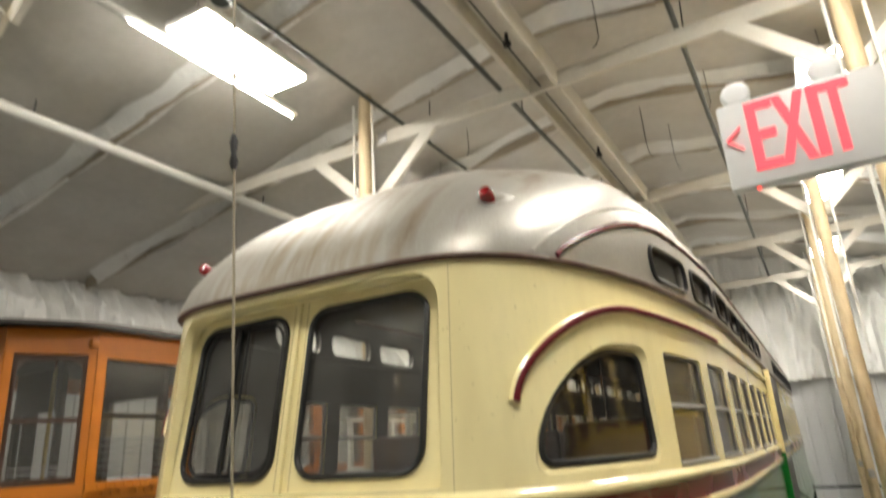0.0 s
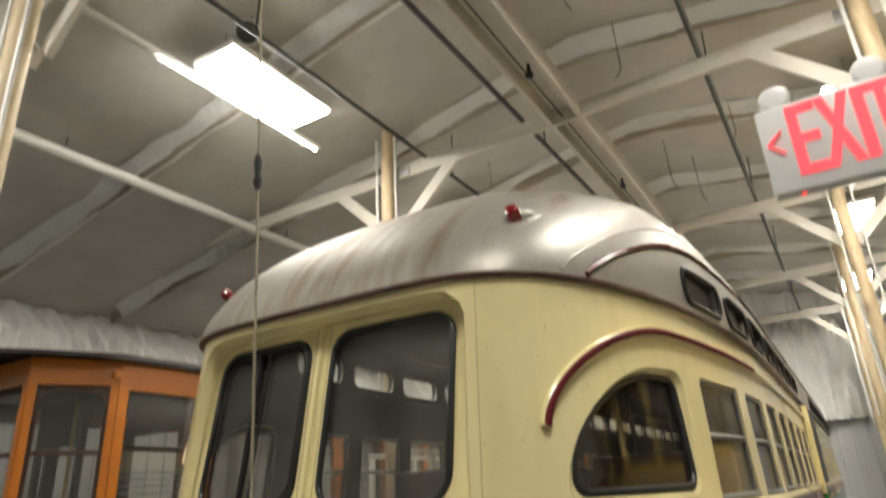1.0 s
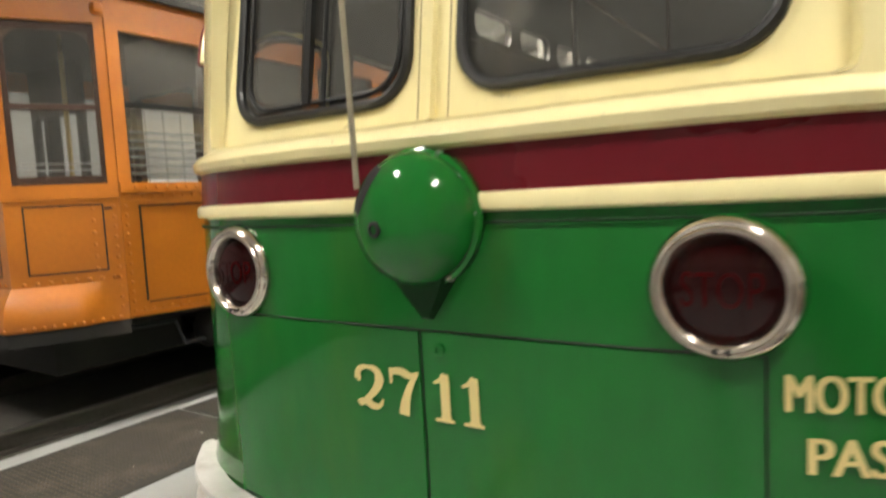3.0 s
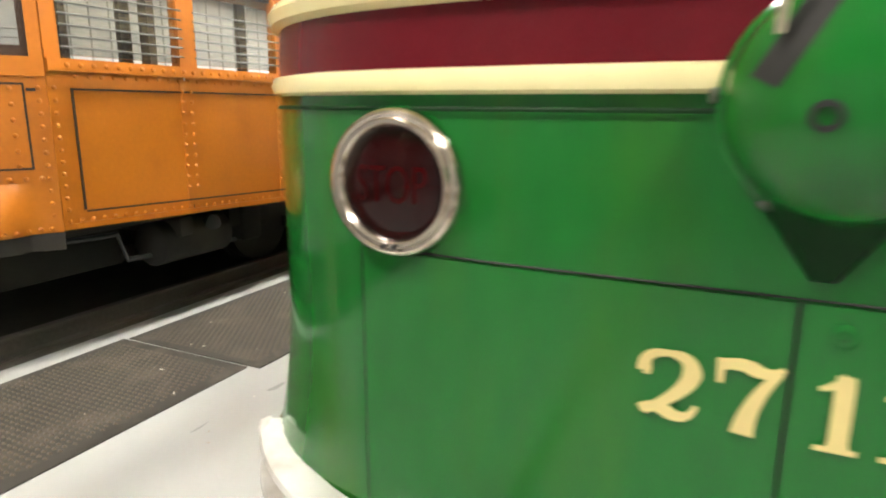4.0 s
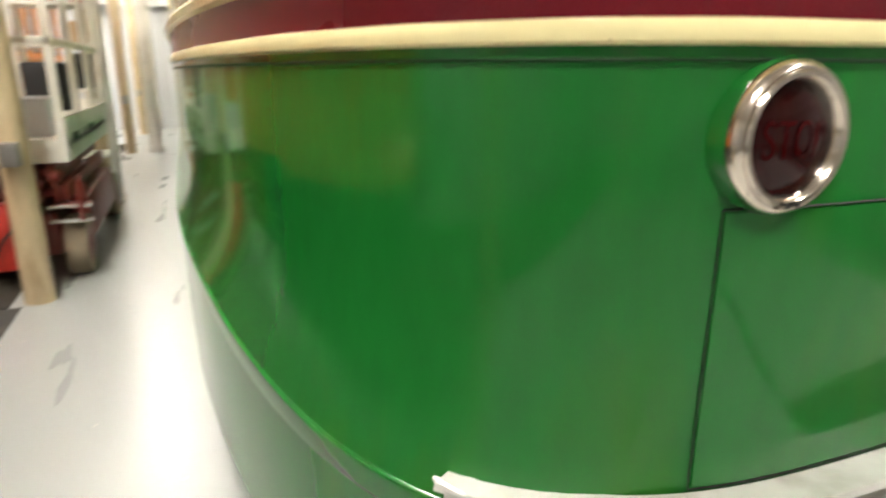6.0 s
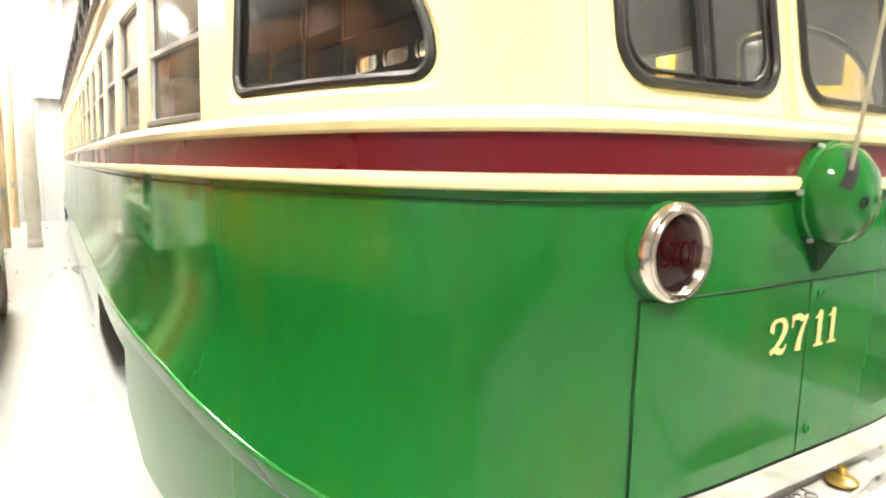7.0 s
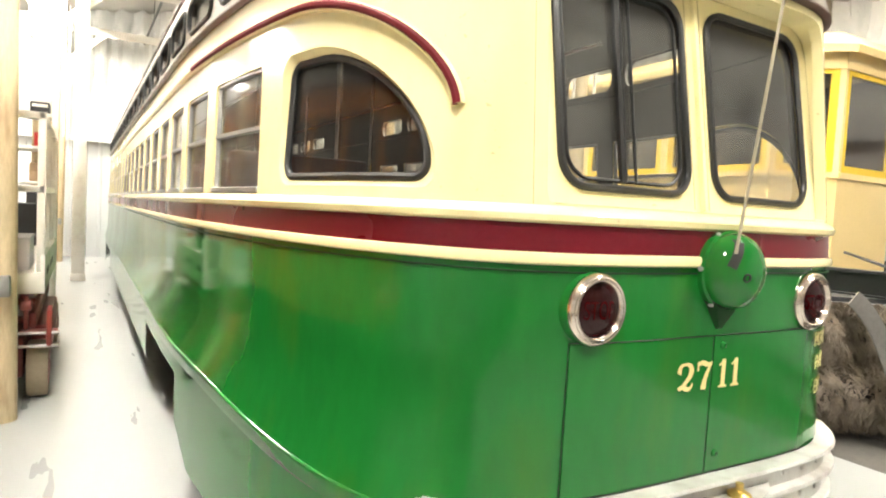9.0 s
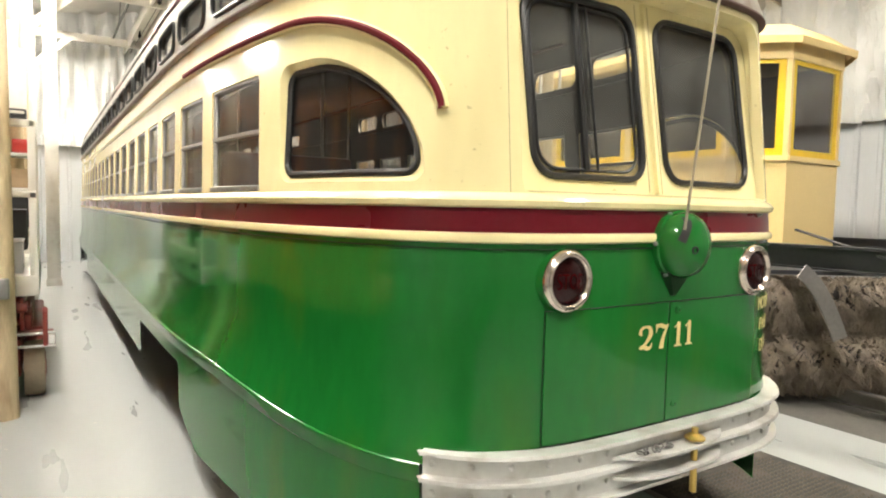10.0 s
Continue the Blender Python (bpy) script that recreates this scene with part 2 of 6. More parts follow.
PIPE_WHITE = mat("white_pipe", (0.66, 0.65, 0.61), 0.4, vary=0.12, bump=0.05)
WHITE_PAINT = mat("white_machine_paint", (0.70, 0.68, 0.62), 0.42, vary=0.1, bump=0.05, dirt=(0.35, 0.28, 0.2), dirt_amount=0.4, dirt_scale=5)
RED_PAINT = mat("red_machine_paint", (0.19, 0.026, 0.020), 0.45, vary=0.2, bump=0.1, dirt=(0.10, 0.05, 0.04), dirt_amount=0.6, dirt_scale=6)
RED_CASE = mat("red_plastic", (0.42, 0.03, 0.02), 0.4, vary=0.1, bump=0.04)
TYRE = mat("grey_tyre", (0.27, 0.215, 0.145), 0.75, vary=0.2, bump=0.1)
ROPE = mat("cotton_rope", (0.33, 0.29, 0.21), 0.85, vary=0.25, grain=120, bump=0.3)
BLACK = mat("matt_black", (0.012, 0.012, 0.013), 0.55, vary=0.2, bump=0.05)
CARD = mat("cardboard", (0.42, 0.30, 0.18), 0.8, vary=0.12, bump=0.08)
SIGN_WHITE = mat("sign_plastic", (0.80, 0.80, 0.80), 0.4, vary=0.04, bump=0.02)
EXIT_RED = glow("exit_red", (1.0, 0.09, 0.12), 0.9)
LED_RED = glow("led_red", (1.0, 0.02, 0.02), 3.0)
TUBE = glow("fluorescent_diffuser", (1.0, 0.955, 0.86), LAMP)

# ---- building helpers ----


def link(name, bm, material, parent=None, smooth=True):
    me = bpy.data.meshes.new(name)
    bmesh.ops.recalc_face_normals(bm, faces=bm.faces)
    bm.to_mesh(me)
    bm.free()
    return link_mesh(name, me, material, parent, smooth)


def link_mesh(name, me, material, parent=None, smooth=True):
    if smooth:
        for p in me.polygons:
            p.use_smooth = True
        me.set_sharp_from_angle(angle=radians(35))
    if not me.materials:
        me.materials.append(material)
    ob = new(name, me)
    if parent:
        ob.parent = parent
        ob.matrix_parent_inverse = Matrix.Translation(-parent.location)
    return ob


def lined(ob, material, middle):
    """Gives the faces that look inward, towards middle(point), the lining material."""
    ob.data.materials.append(material)
    for f in ob.data.polygons:
        if f.normal.dot(f.center - middle(f.center)) < -0.02:
            f.material_index = 1
    return ob


def part(name, bm, material, parent, label="", smooth=True):
    ob = link(name, bm, material, parent, smooth)
    return tagged(ob, label) if label else ob


def thing(name, label, category, group="", at=(0, 0, 0), kind=""):
    """A thing: an Empty at its base, under which its parts go (built in the place's own metres)."""
    ob = new(name)
    ob.location = at
    ob.empty_display_size = 0.1
    return tagged(ob, label, category, group, kind)


def structure(name, bm, material, label, category, smooth=False):
    return tagged(link(name, bm, material, None, smooth), label, category, "", "structure")


def box(bm, lo, hi, bevel=0.0):
    """An axis-aligned box from corner lo to corner hi."""
    vs = [bm.verts.new((x, y, z)) for x in (lo[0], hi[0]) for y in (lo[1], hi[1]) for z in (lo[2], hi[2])]
    fs = [bm.faces.new([vs[i] for i in f]) for f in ((0, 1, 3, 2), (4, 6, 7, 5), (0, 4, 5, 1), (2, 3, 7, 6), (0, 2, 6, 4), (1, 5, 7, 3))]
    if bevel:
        es = list({e for f in fs for e in f.edges})
        bmesh.ops.bevel(bm, geom=es, offset=bevel, segments=2, affect="EDGES", profile=0.5)
    return bm


def boxed(lo, hi, bevel=0.0):
    return box(bmesh.new(), lo, hi, bevel)


def sweep(bm, pts, radius, sides=8, closed=False, flat=None):
    """A tube along points; flat=(w, h) gives a rectangular section instead."""
    pts = [Vector(p) for p in pts]
    n = len(pts)
    rings, up = [], None
    for i, p in enumerate(pts):
        a = pts[(i - 1) % n] if closed or i else p
        b = pts[(i + 1) % n] if closed or i < n - 1 else p
        d = (b - a).normalized()
        if up is None:
            up = Vector((0, 0, 1)) if abs(d.z) < 0.9 else Vector((1, 0, 0))
        side = d.cross(up).normalized()
        up = side.cross(d).normalized()
        r = radius[i] if isinstance(radius, (list, tuple)) else radius
        if flat:
            ring = [p + side * sx * flat[0] / 2 + up * sz * flat[1] / 2 for sx, sz in ((-1, -1), (1, -1), (1, 1), (-1, 1))]
        else:
            ring = [p + side * math.cos(2 * math.pi * k / sides) * r + up * math.sin(2 * math.pi * k / sides) * r for k in range(sides)]
        rings.append([bm.verts.new(q) for q in ring])
    m = len(rings[0])
    for i in range(n if closed else n - 1):
        A, B = rings[i], rings[(i + 1) % n]
        for k in range(m):
            bm.faces.new((A[k], A[(k + 1) % m], B[(k + 1) % m], B[k]))
    if not closed:
        bm.faces.new(rings[0][::-1])
        bm.faces.new(rings[-1])
    return bm


def tube(pts, radius, sides=8, closed=False, flat=None):
    return sweep(bmesh.new(), pts, radius, sides, closed, flat)


def lathe(bm, m, profile, sides=24):
    """A turned body: (radius, height) pairs round the local z of pose m."""
    rings = []
    for r, h in profile:
        if r < 1e-5:
            rings.append([bm.verts.new(m @ Vector((0, 0, h)))])
        else:
            rings.append([bm.verts.new(m @ Vector((r * math.cos(2 * math.pi * k / sides), r * math.sin(2 * math.pi * k / sides), h))) for k in range(sides)])
    for A, B in zip(rings, rings[1:]):
        if len(A) == 1 and len(B) == 1:
            continue
        for k in range(sides):
            j = (k + 1) % sides
            if len(A) == 1:
                bm.faces.new((A[0], B[k], B[j]))
            elif len(B) == 1:
                bm.faces.new((A[k], A[j], B[0]))
            else:
                bm.faces.new((A[k], A[j], B[j], B[k]))
    return bm


def frame_at(p, normal):
    """A pose at p whose z points along normal."""
    return Matrix.Translation(p) @ Vector(normal).to_track_quat("Z", "Y").to_matrix().to_4x4()


def grid(bm, fn, us, vs, skip=None):
    """A sheet of quads over the two lists of parameters."""
    rows = [[bm.verts.new(fn(u, v)) for u in us] for v in vs]
    for j in range(len(vs) - 1):
        for i in range(len(us) - 1):
            if skip and skip((us[i] + us[i + 1]) / 2, (vs[j] + vs[j + 1]) / 2):
                continue
            bm.faces.new((rows[j][i], rows[j][i + 1], rows[j + 1][i + 1], rows[j + 1][i]))
    return bm


def lerp_list(pairs, t):
    for (a, x), (b, y) in zip(pairs, pairs[1:]):
        if t <= b:
            return x + (y - x) * max(0.0, (t - a) / (b - a))
    return pairs[-1][1]


def spread(a, b, n):
    return [a + (b - a) * i / (n - 1) for i in range(n)]


def rounded(u0, u1, z0, z1, r, n=6):
    """A rounded rectangle in (u, z)."""
    pts = []
    for cu, cz, a0 in ((u1 - r, z0 + r, -90), (u1 - r, z1 - r, 0), (u0 + r, z1 - r, 90), (u0 + r, z0 + r, 180)):
        for k in range(n + 1):
            a = radians(a0 + 90 * k / n)
            pts.append((cu + r * math.cos(a), cz + r * math.sin(a)))
    return filled(pts, n + 1)


def filled(pts, every, k=6):
    """Adds k points to the straight piece after each corner of so many points."""
    out = []
    for i, p in enumerate(pts):
        out.append(p)
        if i % every == every - 1:
            q = pts[(i + 1) % len(pts)]
            out += [(p[0] + (q[0] - p[0]) * j / (k + 1), p[1] + (q[1] - p[1]) * j / (k + 1)) for j in range(1, k + 1)]
    return out


def densify(pts, step):
    out = []
    for i, p in enumerate(pts):
        q = pts[(i + 1) % len(pts)]
        d = math.dist(p, q)
        if d < 1e-6:
            continue
        n = max(1, int(d / step))
        out += [(p[0] + (q[0] - p[0]) * k / n, p[1] + (q[1] - p[1]) * k / n) for k in range(n)]
    return out


def scaled(pts, d):
    """An outline moved inward by about d."""
    cu, cz = (max(p[0] for p in pts) + min(p[0] for p in pts)) / 2, (max(p[1] for p in pts) + min(p[1] for p in pts)) / 2
    hu, hz = (max(p[0] for p in pts) - min(p[0] for p in pts)) / 2, (max(p[1] for p in pts) - min(p[1] for p in pts)) / 2
    return [(cu + (u - cu) * (1 - d / hu), cz + (z - cz) * (1 - d / hz)) for u, z in pts]


def lettering(name, body, height, place, parent, material, width=None, label="", spacing=1.0, bold=0.0):
    """Writing laid on a surface: place(x, y) gives the point for metres along and up the line of writing, from its centre."""
    cu = bpy.data.curves.new(name, "FONT")
    cu.body, cu.size, cu.align_x, cu.align_y, cu.space_character, cu.offset = body, 1.0, "CENTER", "CENTER", spacing, 0.0
    ob = bpy.data.objects.new(name, cu)
    scene.collection.objects.link(ob)
    bpy.context.view_layer.update()
    me = bpy.data.meshes.new_from_object(ob)
    bpy.data.objects.remove(ob)
    xs, ys = [v.co.x for v in me.vertices], [v.co.y for v in me.vertices]
    ky = height / (max(ys) - min(ys))
    kx = width / (max(xs) - min(xs)) if width else ky
    cx, cy = (max(xs) + min(xs)) / 2, (max(ys) + min(ys)) / 2
    bm = bmesh.new()
    bm.from_mesh(me)
    bpy.data.meshes.remove(me)
    bmesh.ops.subdivide_edges(bm, edges=[e for e in bm.edges if e.calc_length() * kx > 0.06], cuts=1)
    bmesh.ops.triangulate(bm, faces=bm.faces)
    whole = list(bm.verts)
    spots = [((v.co.x - cx) * kx, (v.co.y - cy) * ky) for v in whole]
    layers = [(whole, 0.0, 0.0)]
    if bold:
        faces = list(bm.faces)
        for shift, lift in ((-bold, 0.0005), (bold, 0.001)):
            twin = {v: bm.verts.new(v.co) for v in whole}
            for f in faces:
                bm.faces.new([twin[v] for v in f.verts])
            layers.append(([twin[v] for v in whole], shift, lift))
    for verts, shift, lift in layers:
        for v, (x, y) in zip(verts, spots):
            v.co = place(x + shift, y) + Vector((0, -lift, 0))
    return part(name, bm, material, parent, label, smooth=False)

# ---- the streetcar: shape ----
HALF, CAR_LENGTH, END = 1.27, 14.6, 2.75
_plan = []
for k in range(61):
    q = HALF * math.sin(math.pi / 2 * k / 60)
    _plan.append((q, END * (1 - math.sqrt(max(0.0, 1 - (q / HALF) ** 5)))))
_front = [(x, CAR_LENGTH - y * 0.75) for x, y in reversed(_plan)]
_plan = _plan + _front
_arc = [0.0]
for p0, p1 in zip(_plan, _plan[1:]):
    _arc.append(_arc[-1] + math.dist(p0, p1))
U_END = _arc[-1]
_arc_np, _px, _py = np.array(_arc), np.array([p[0] for p in _plan]), np.array([p[1] for p in _plan])


def plan(u):
    a = abs(u)
    x, y = float(np.interp(a, _arc_np, _px)), float(np.interp(a, _arc_np, _py))
    return (x if u >= 0 else -x), y


def u_of_y(y, side=1):
    """The plan length at which the side reaches y."""
    k = 61
    return side * float(np.interp(y, _py[:k + 30], _arc_np[:k + 30]))


LEAN = [(0.2, 0.004), (0.74, 0.006), (1.30, 0.0), (1.47, 0.012), (2.25, 0.085), (3.2, 0.085)]


def shell(u, z, off=0.0):
    """A point on the car's outside at plan length u and height z, moved outward by off."""
    def raw(a, h):
        x, y = plan(a)
        d = lerp_list(LEAN, h)
        return Vector((x * (1 - 0.25 * d), d + y * (1 - 2 * d / CAR_LENGTH), h))
    p = raw(u, z)
    if not off:
        return p
    e = 0.01
    n = (raw(u + e, z) - raw(u - e, z)).cross(raw(u, z + e) - raw(u, z - e)).normalized()
    return p + n * off


def shell_normal(u, z):
    return (shell(u, z, 0.1) - shell(u, z)).normalized()


ROOF_Z, ROOF_H, SPINE0, SPINE1 = 2.25, 0.837, 1.657, 13.2


def roof_power(u):
    """How boxy the roof's section is: upright shoulders along the side, a sloping dome at the end."""
    t = max(0.0, min(1.0, (2.012 - abs(u)) / 1.538))
    return 0.272 + 0.402 * t * t * (3 - 2 * t)


def roof(u, k, off=0.0):
    """A point on the roof: k is 0 at the eaves and 1 on the spine."""
    def raw(a, kk):
        b = shell(a, ROOF_Z, 0.02)
        c = Vector((0, min(max(b.y, SPINE0), SPINE1), 0))
        h = ROOF_H * (1 - (1 - kk) ** 1.848) ** roof_power(a)
        return Vector((b.x + (c.x - b.x) * kk, b.y + (c.y - b.y) * kk, ROOF_Z + h))
    p = raw(u, k)
    if not off:
        return p
    e, lo, hi = 0.01, k * 0.8, min(k * 1.25 + 1e-6, 1)
    n = (raw(u + e, k) - raw(u - e, k)).cross(raw(u, hi) - raw(u, lo)).normalized()
    return p + n * off


def roof_at(u, z, off=0.0):
    """The point of the roof at plan length u and height z."""
    f = max(1e-6, (z - ROOF_Z) / ROOF_H)
    return roof(u, 1 - (1 - f ** (1 / roof_power(u))) ** (1 / 1.848), off)


def car_us(step_side=0.45):
    """Plan lengths, close together round the ends."""
    us = spread(0, 2.6, 66)
    u = 2.6
    while u < U_END - 2.6:
        u += step_side
        us.append(min(u, U_END - 2.6))
    us += spread(U_END - 2.6, U_END, 27)[1:]
    return [-a for a in reversed(us[1:])] + us


CAR_US = car_us()
car = thing("streetcar", "green and cream streetcar with maroon stripe and silver roof", "streetcar", at=(0, 7.3, 0))


def band(levels, us=None, skip=None):
    """A strip round the car through (height, outward offset) levels."""
    bm = bmesh.new()
    us = us or CAR_US
    idx = list(range(len(levels)))
    return grid(bm, lambda u, i: shell(u, *levels[int(round(i))]), us, idx, skip)


def cut(bm, cutters, solidify=0.0):
    """The mesh with the closed cutter volumes taken out of it."""
    me = bpy.data.meshes.new("work")
    bm.to_mesh(me)
    bm.free()
    ob = new("work", me)
    if solidify:
        s = ob.modifiers.new("thick", "SOLIDIFY")
        s.thickness, s.offset = solidify, -1
    cm = bpy.data.meshes.new("work_cut")
    bmesh.ops.recalc_face_normals(cutters, faces=cutters.faces)
    cutters.to_mesh(cm)
    cutters.free()
    co = new("work_cut", cm)
    b = ob.modifiers.new("openings", "BOOLEAN")
    b.operation, b.object, b.solver = "DIFFERENCE", co, "EXACT"
    dg = bpy.context.evaluated_depsgraph_get()
    out = bpy.data.meshes.new_from_object(ob.evaluated_get(dg))
    bpy.data.objects.remove(ob)
    bpy.data.objects.remove(co)
    bpy.data.meshes.remove(me)
    bpy.data.meshes.remove(cm)
    return out


def loft(bm, outlines, fn, closed_caps=True):
    """Joins outlines (points and offset) laid on a surface function into one body."""
    rings = [[bm.verts.new(fn(u, z, off)) for u, z in pts] for pts, off in outlines]
    n = len(rings[0])
    for A, B in zip(rings, rings[1:]):
        for k in range(n):
            bm.faces.new((A[k], A[(k + 1) % n], B[(k + 1) % n], B[k]))
    if closed_caps:
        bm.faces.new(rings[0][::-1])
        bm.faces.new(rings[-1])
    return bm


def sheet(bm, pts, fn, off):
    """A pane that follows the surface inside an outline: rings that shrink to the middle."""
    cu, cz = sum(p[0] for p in pts) / len(pts), sum(p[1] for p in pts) / len(pts)
    rings = []
    for f in (1.0, 0.75, 0.5, 0.25):
        rings.append([bm.verts.new(fn(cu + (u - cu) * f, cz + (z - cz) * f, off)) for u, z in pts])
    mid = bm.verts.new(fn(cu, cz, off))
    n = len(pts)
    for A, B in zip(rings, rings[1:]):
        for k in range(n):
            bm.faces.new((A[k], A[(k + 1) % n], B[(k + 1) % n], B[k]))
    for k in range(n):
        bm.faces.new((rings[-1][k], rings[-1][(k + 1) % n], mid))
    return bm


def dome_outline(side, grow=0.0):
    """The rear quarter light: flat foot, upright front edge, and a quarter-round rear shoulder."""
    u0, u1, z0, z1 = 0.998 - grow, 1.668 + grow, 1.546 - grow, 1.932 + grow
    r = 0.05 + grow * 0.5
    ru, rz, r2 = (u1 - u0) * 0.70, (z1 - z0) * 0.87, 0.045
    pts = []
    for cu, cz, au, az, a0, p in ((u1 - r, z0 + r, r, r, -90, 1.0), (u1 - r, z1 - r, r, r, 0, 1.0), (u0 + ru, z1 - rz, ru, rz, 90, 1.14), (u0 + r2, z0 + r2, r2, r2, 180, 1.0)):
        for k in range(13):
            a = radians(a0 + 90 * k / 12)
            c, d = math.cos(a), math.sin(a)
            pts.append((cu + au * math.copysign(abs(c) ** p, c), cz + az * math.copysign(abs(d) ** p, d)))
    pts = filled(pts, 13)
    return [(side * u, z) for u, z in pts]


# openings in the upper body: (outline, gasket outline, recess at foot, recess at head)
REAR = [rounded(a, b, 1.5385, 2.1585, 0.085) for a, b in ((-0.582, -0.073), (0.039, 0.568))]
_head = rounded(-0.658, 0.658, 1.488, 2.208, 0.11)
_upper = [q for q in _head if q[1] > 1.61]
REAR_HOLE = [q for q in _upper if q[0] >= 0] + [q for q in _upper if q[0] < 0] + [(-0.658, 1.52), (-0.650, 1.494), (-0.632, 1.488), (0.632, 1.488), (0.650, 1.494), (0.658, 1.52)]
SIDE_Z = (1.488, 1.958)
SIDE_U = {}
for s in (-1, 1):
    spans, y = [], 1.105
    while y < 12.2:
        w = 0.56 if y < 1.2 else 0.47
        if not (s == 1 and 5.2 < y + w / 2 < 7.2):
            spans.append((u_of_y(y, 1), u_of_y(y + w, 1)))
        y += w + 0.15
    SIDE_U[s] = spans

cutters = bmesh.new()
REAR_CUT = densify(REAR_HOLE, 0.05)
loft(cutters, [(REAR_CUT, -0.28), (REAR_CUT, 0.08)], shell)
for s in (-1, 1):
    loft(cutters, [(dome_outline(s, 0.03), -0.12), (dome_outline(s, 0.03), 0.06)], shell)
    for a, b in SIDE_U[s]:
        o = [(s * u, z) for u, z in rounded(a, b, *SIDE_Z, 0.02, 3)]
        loft(cutters, [(o, -0.12), (o, 0.06)], shell)
wind = bmesh.new()
levels = spread(1.44, 2.235, 10)
grid(wind, lambda u, z: shell(u, z), CAR_US, levels)
bmesh.ops.recalc_face_normals(wind, faces=wind.faces)
upper = link_mesh("upper_body", cut(wind, cutters, 0.035), CREAM, car)
tagged(upper, "cream painted upper body with window openings")
lined(upper, INTERIOR, lambda q: Vector((0, min(max(q.y, 2.6), 12.4), q.z)))

# bands below the windows
skirt_gap = [(2.15, 3.65), (10.3, 12.3)]


def no_skirt(u, i):
    y = plan(u)[1]
    return i < 1.0 and any(a < y < b for a, b in skirt_gap) or abs(u) < 0.95 or abs(u) > U_END - 0.9


def fine_us():
    extra = [s * u_of_y(y) for s in (-1, 1) for g in skirt_gap for y in g]
    return sorted(set(CAR_US + extra + [0.95, -0.95]))


def lip_z(u):
    """Height of the rolled lip: low at the bumper, rising along the side."""
    t = max(0.0, min(1.0, (abs(u) - 1.0) / 1.5))
    return 0.630 + 0.085 * t * t * (3 - 2 * t)


def flare(u, z):
    """How far the lower body swells outward above the lip; the flat rear has none."""
    t = max(0.0, min(1.0, (abs(u) - 0.60) / 0.36))
    f = max(0.0, min(1.0, (0.96 - z) / (0.96 - lip_z(u))))
    return 0.044 * t * t * (3 - 2 * t) * f ** 1.7


def lower_point(u, i):
    z = 1.33 - (1.33 - (lip_z(u) if abs(u) > 0.9 else 0.54)) * i / 14
    return shell(u, z, flare(u, z) + 0.002 * math.sin(math.pi * i / 14))


def skirt_point(u, i):
    """The skirt hangs from the lip and reaches lower behind the rear wheels."""
    dz, off = skirt_prof[i]
    if i == 0:
        dz = (0.19 if abs(u) < 2.9 or abs(u) > U_END - 2.9 else 0.33) - lip_z(u)
    return shell(u, lip_z(u) + dz, off)


part("lower_body", grid(bmesh.new(), lambda u, i: lower_point(u, int(round(i))), CAR_US, list(range(15))), GREEN, car, "glossy green lower body panels")
skirt_prof = [(-0.31, 0.038), (-0.14, 0.040), (-0.060, 0.042), (-0.058, 0.047), (-0.053, 0.049), (-0.012, 0.050), (-0.006, 0.051), (-0.001, 0.050), (0.002, 0.046), (0.003, 0.042)]
part("skirt", grid(bmesh.new(), lambda u, i: skirt_point(u, int(round(i))), fine_us(), list(range(len(skirt_prof))), no_skirt), GREEN, car, "green side skirt with a rolled lip and wheel cut-outs")
part("pinstripe", band([(1.305, 0.0045), (1.308, 0.0055), (1.311, 0.0045)]), GREEN_DARK, car, "thin dark green line")
part("lower_moulding", band([(1.326, 0.002), (1.330, 0.014), (1.343, 0.018), (1.356, 0.014), (1.360, 0.002)]), CREAM, car, "cream half-round belt moulding")
part("belt_stripe", band([(1.355, 0.004), (1.40, 0.005), (1.446, 0.004)]), MAROON, car, "maroon belt stripe")
part("belt_rail", band([(1.436, 0.004), (1.442, 0.020), (1.458, 0.026), (1.470, 0.020), (1.484, 0.002)]), CREAM, car, "cream rounded window ledge")
part("eave_trim", band([(2.233, 0.004), (2.236, 0.020), (2.241, 0.027), (2.248, 0.027), (2.252, 0.024), (2.255, 0.0)]), DRIP, car, "tarnished brown drip rail under the roof")

# roof with standee windows
rc = bmesh.new()
STANDEE = {}
for s in (-1, 1):
    STANDEE[s] = []
    for i in range(18):
        u = 1.865 + i * 0.632
        if s == 1 and 5.2 < u - 0.8 < 6.8:
            continue
        o = [(s * a, z) for a, z in rounded(u, u + 0.50, 2.288, 2.448, 0.06, 4)]
        STANDEE[s].append(o)
        loft(rc, [(o, -0.12), (o, 0.06)], roof_at)
rb = bmesh.new()
ks = [v ** 4 for v in spread(0, 1, 34)][:-1] + [0.998]
grid(rb, roof, CAR_US, ks)
bmesh.ops.remove_doubles(rb, verts=rb.verts, dist=0.0005)
bmesh.ops.recalc_face_normals(rb, faces=rb.faces)
lined(link_mesh("roof_shell", cut(rb, rc, 0.03), SILVER, car), INTERIOR, lambda q: Vector((0, min(max(q.y, 2.4), 12.4), 1.6)))
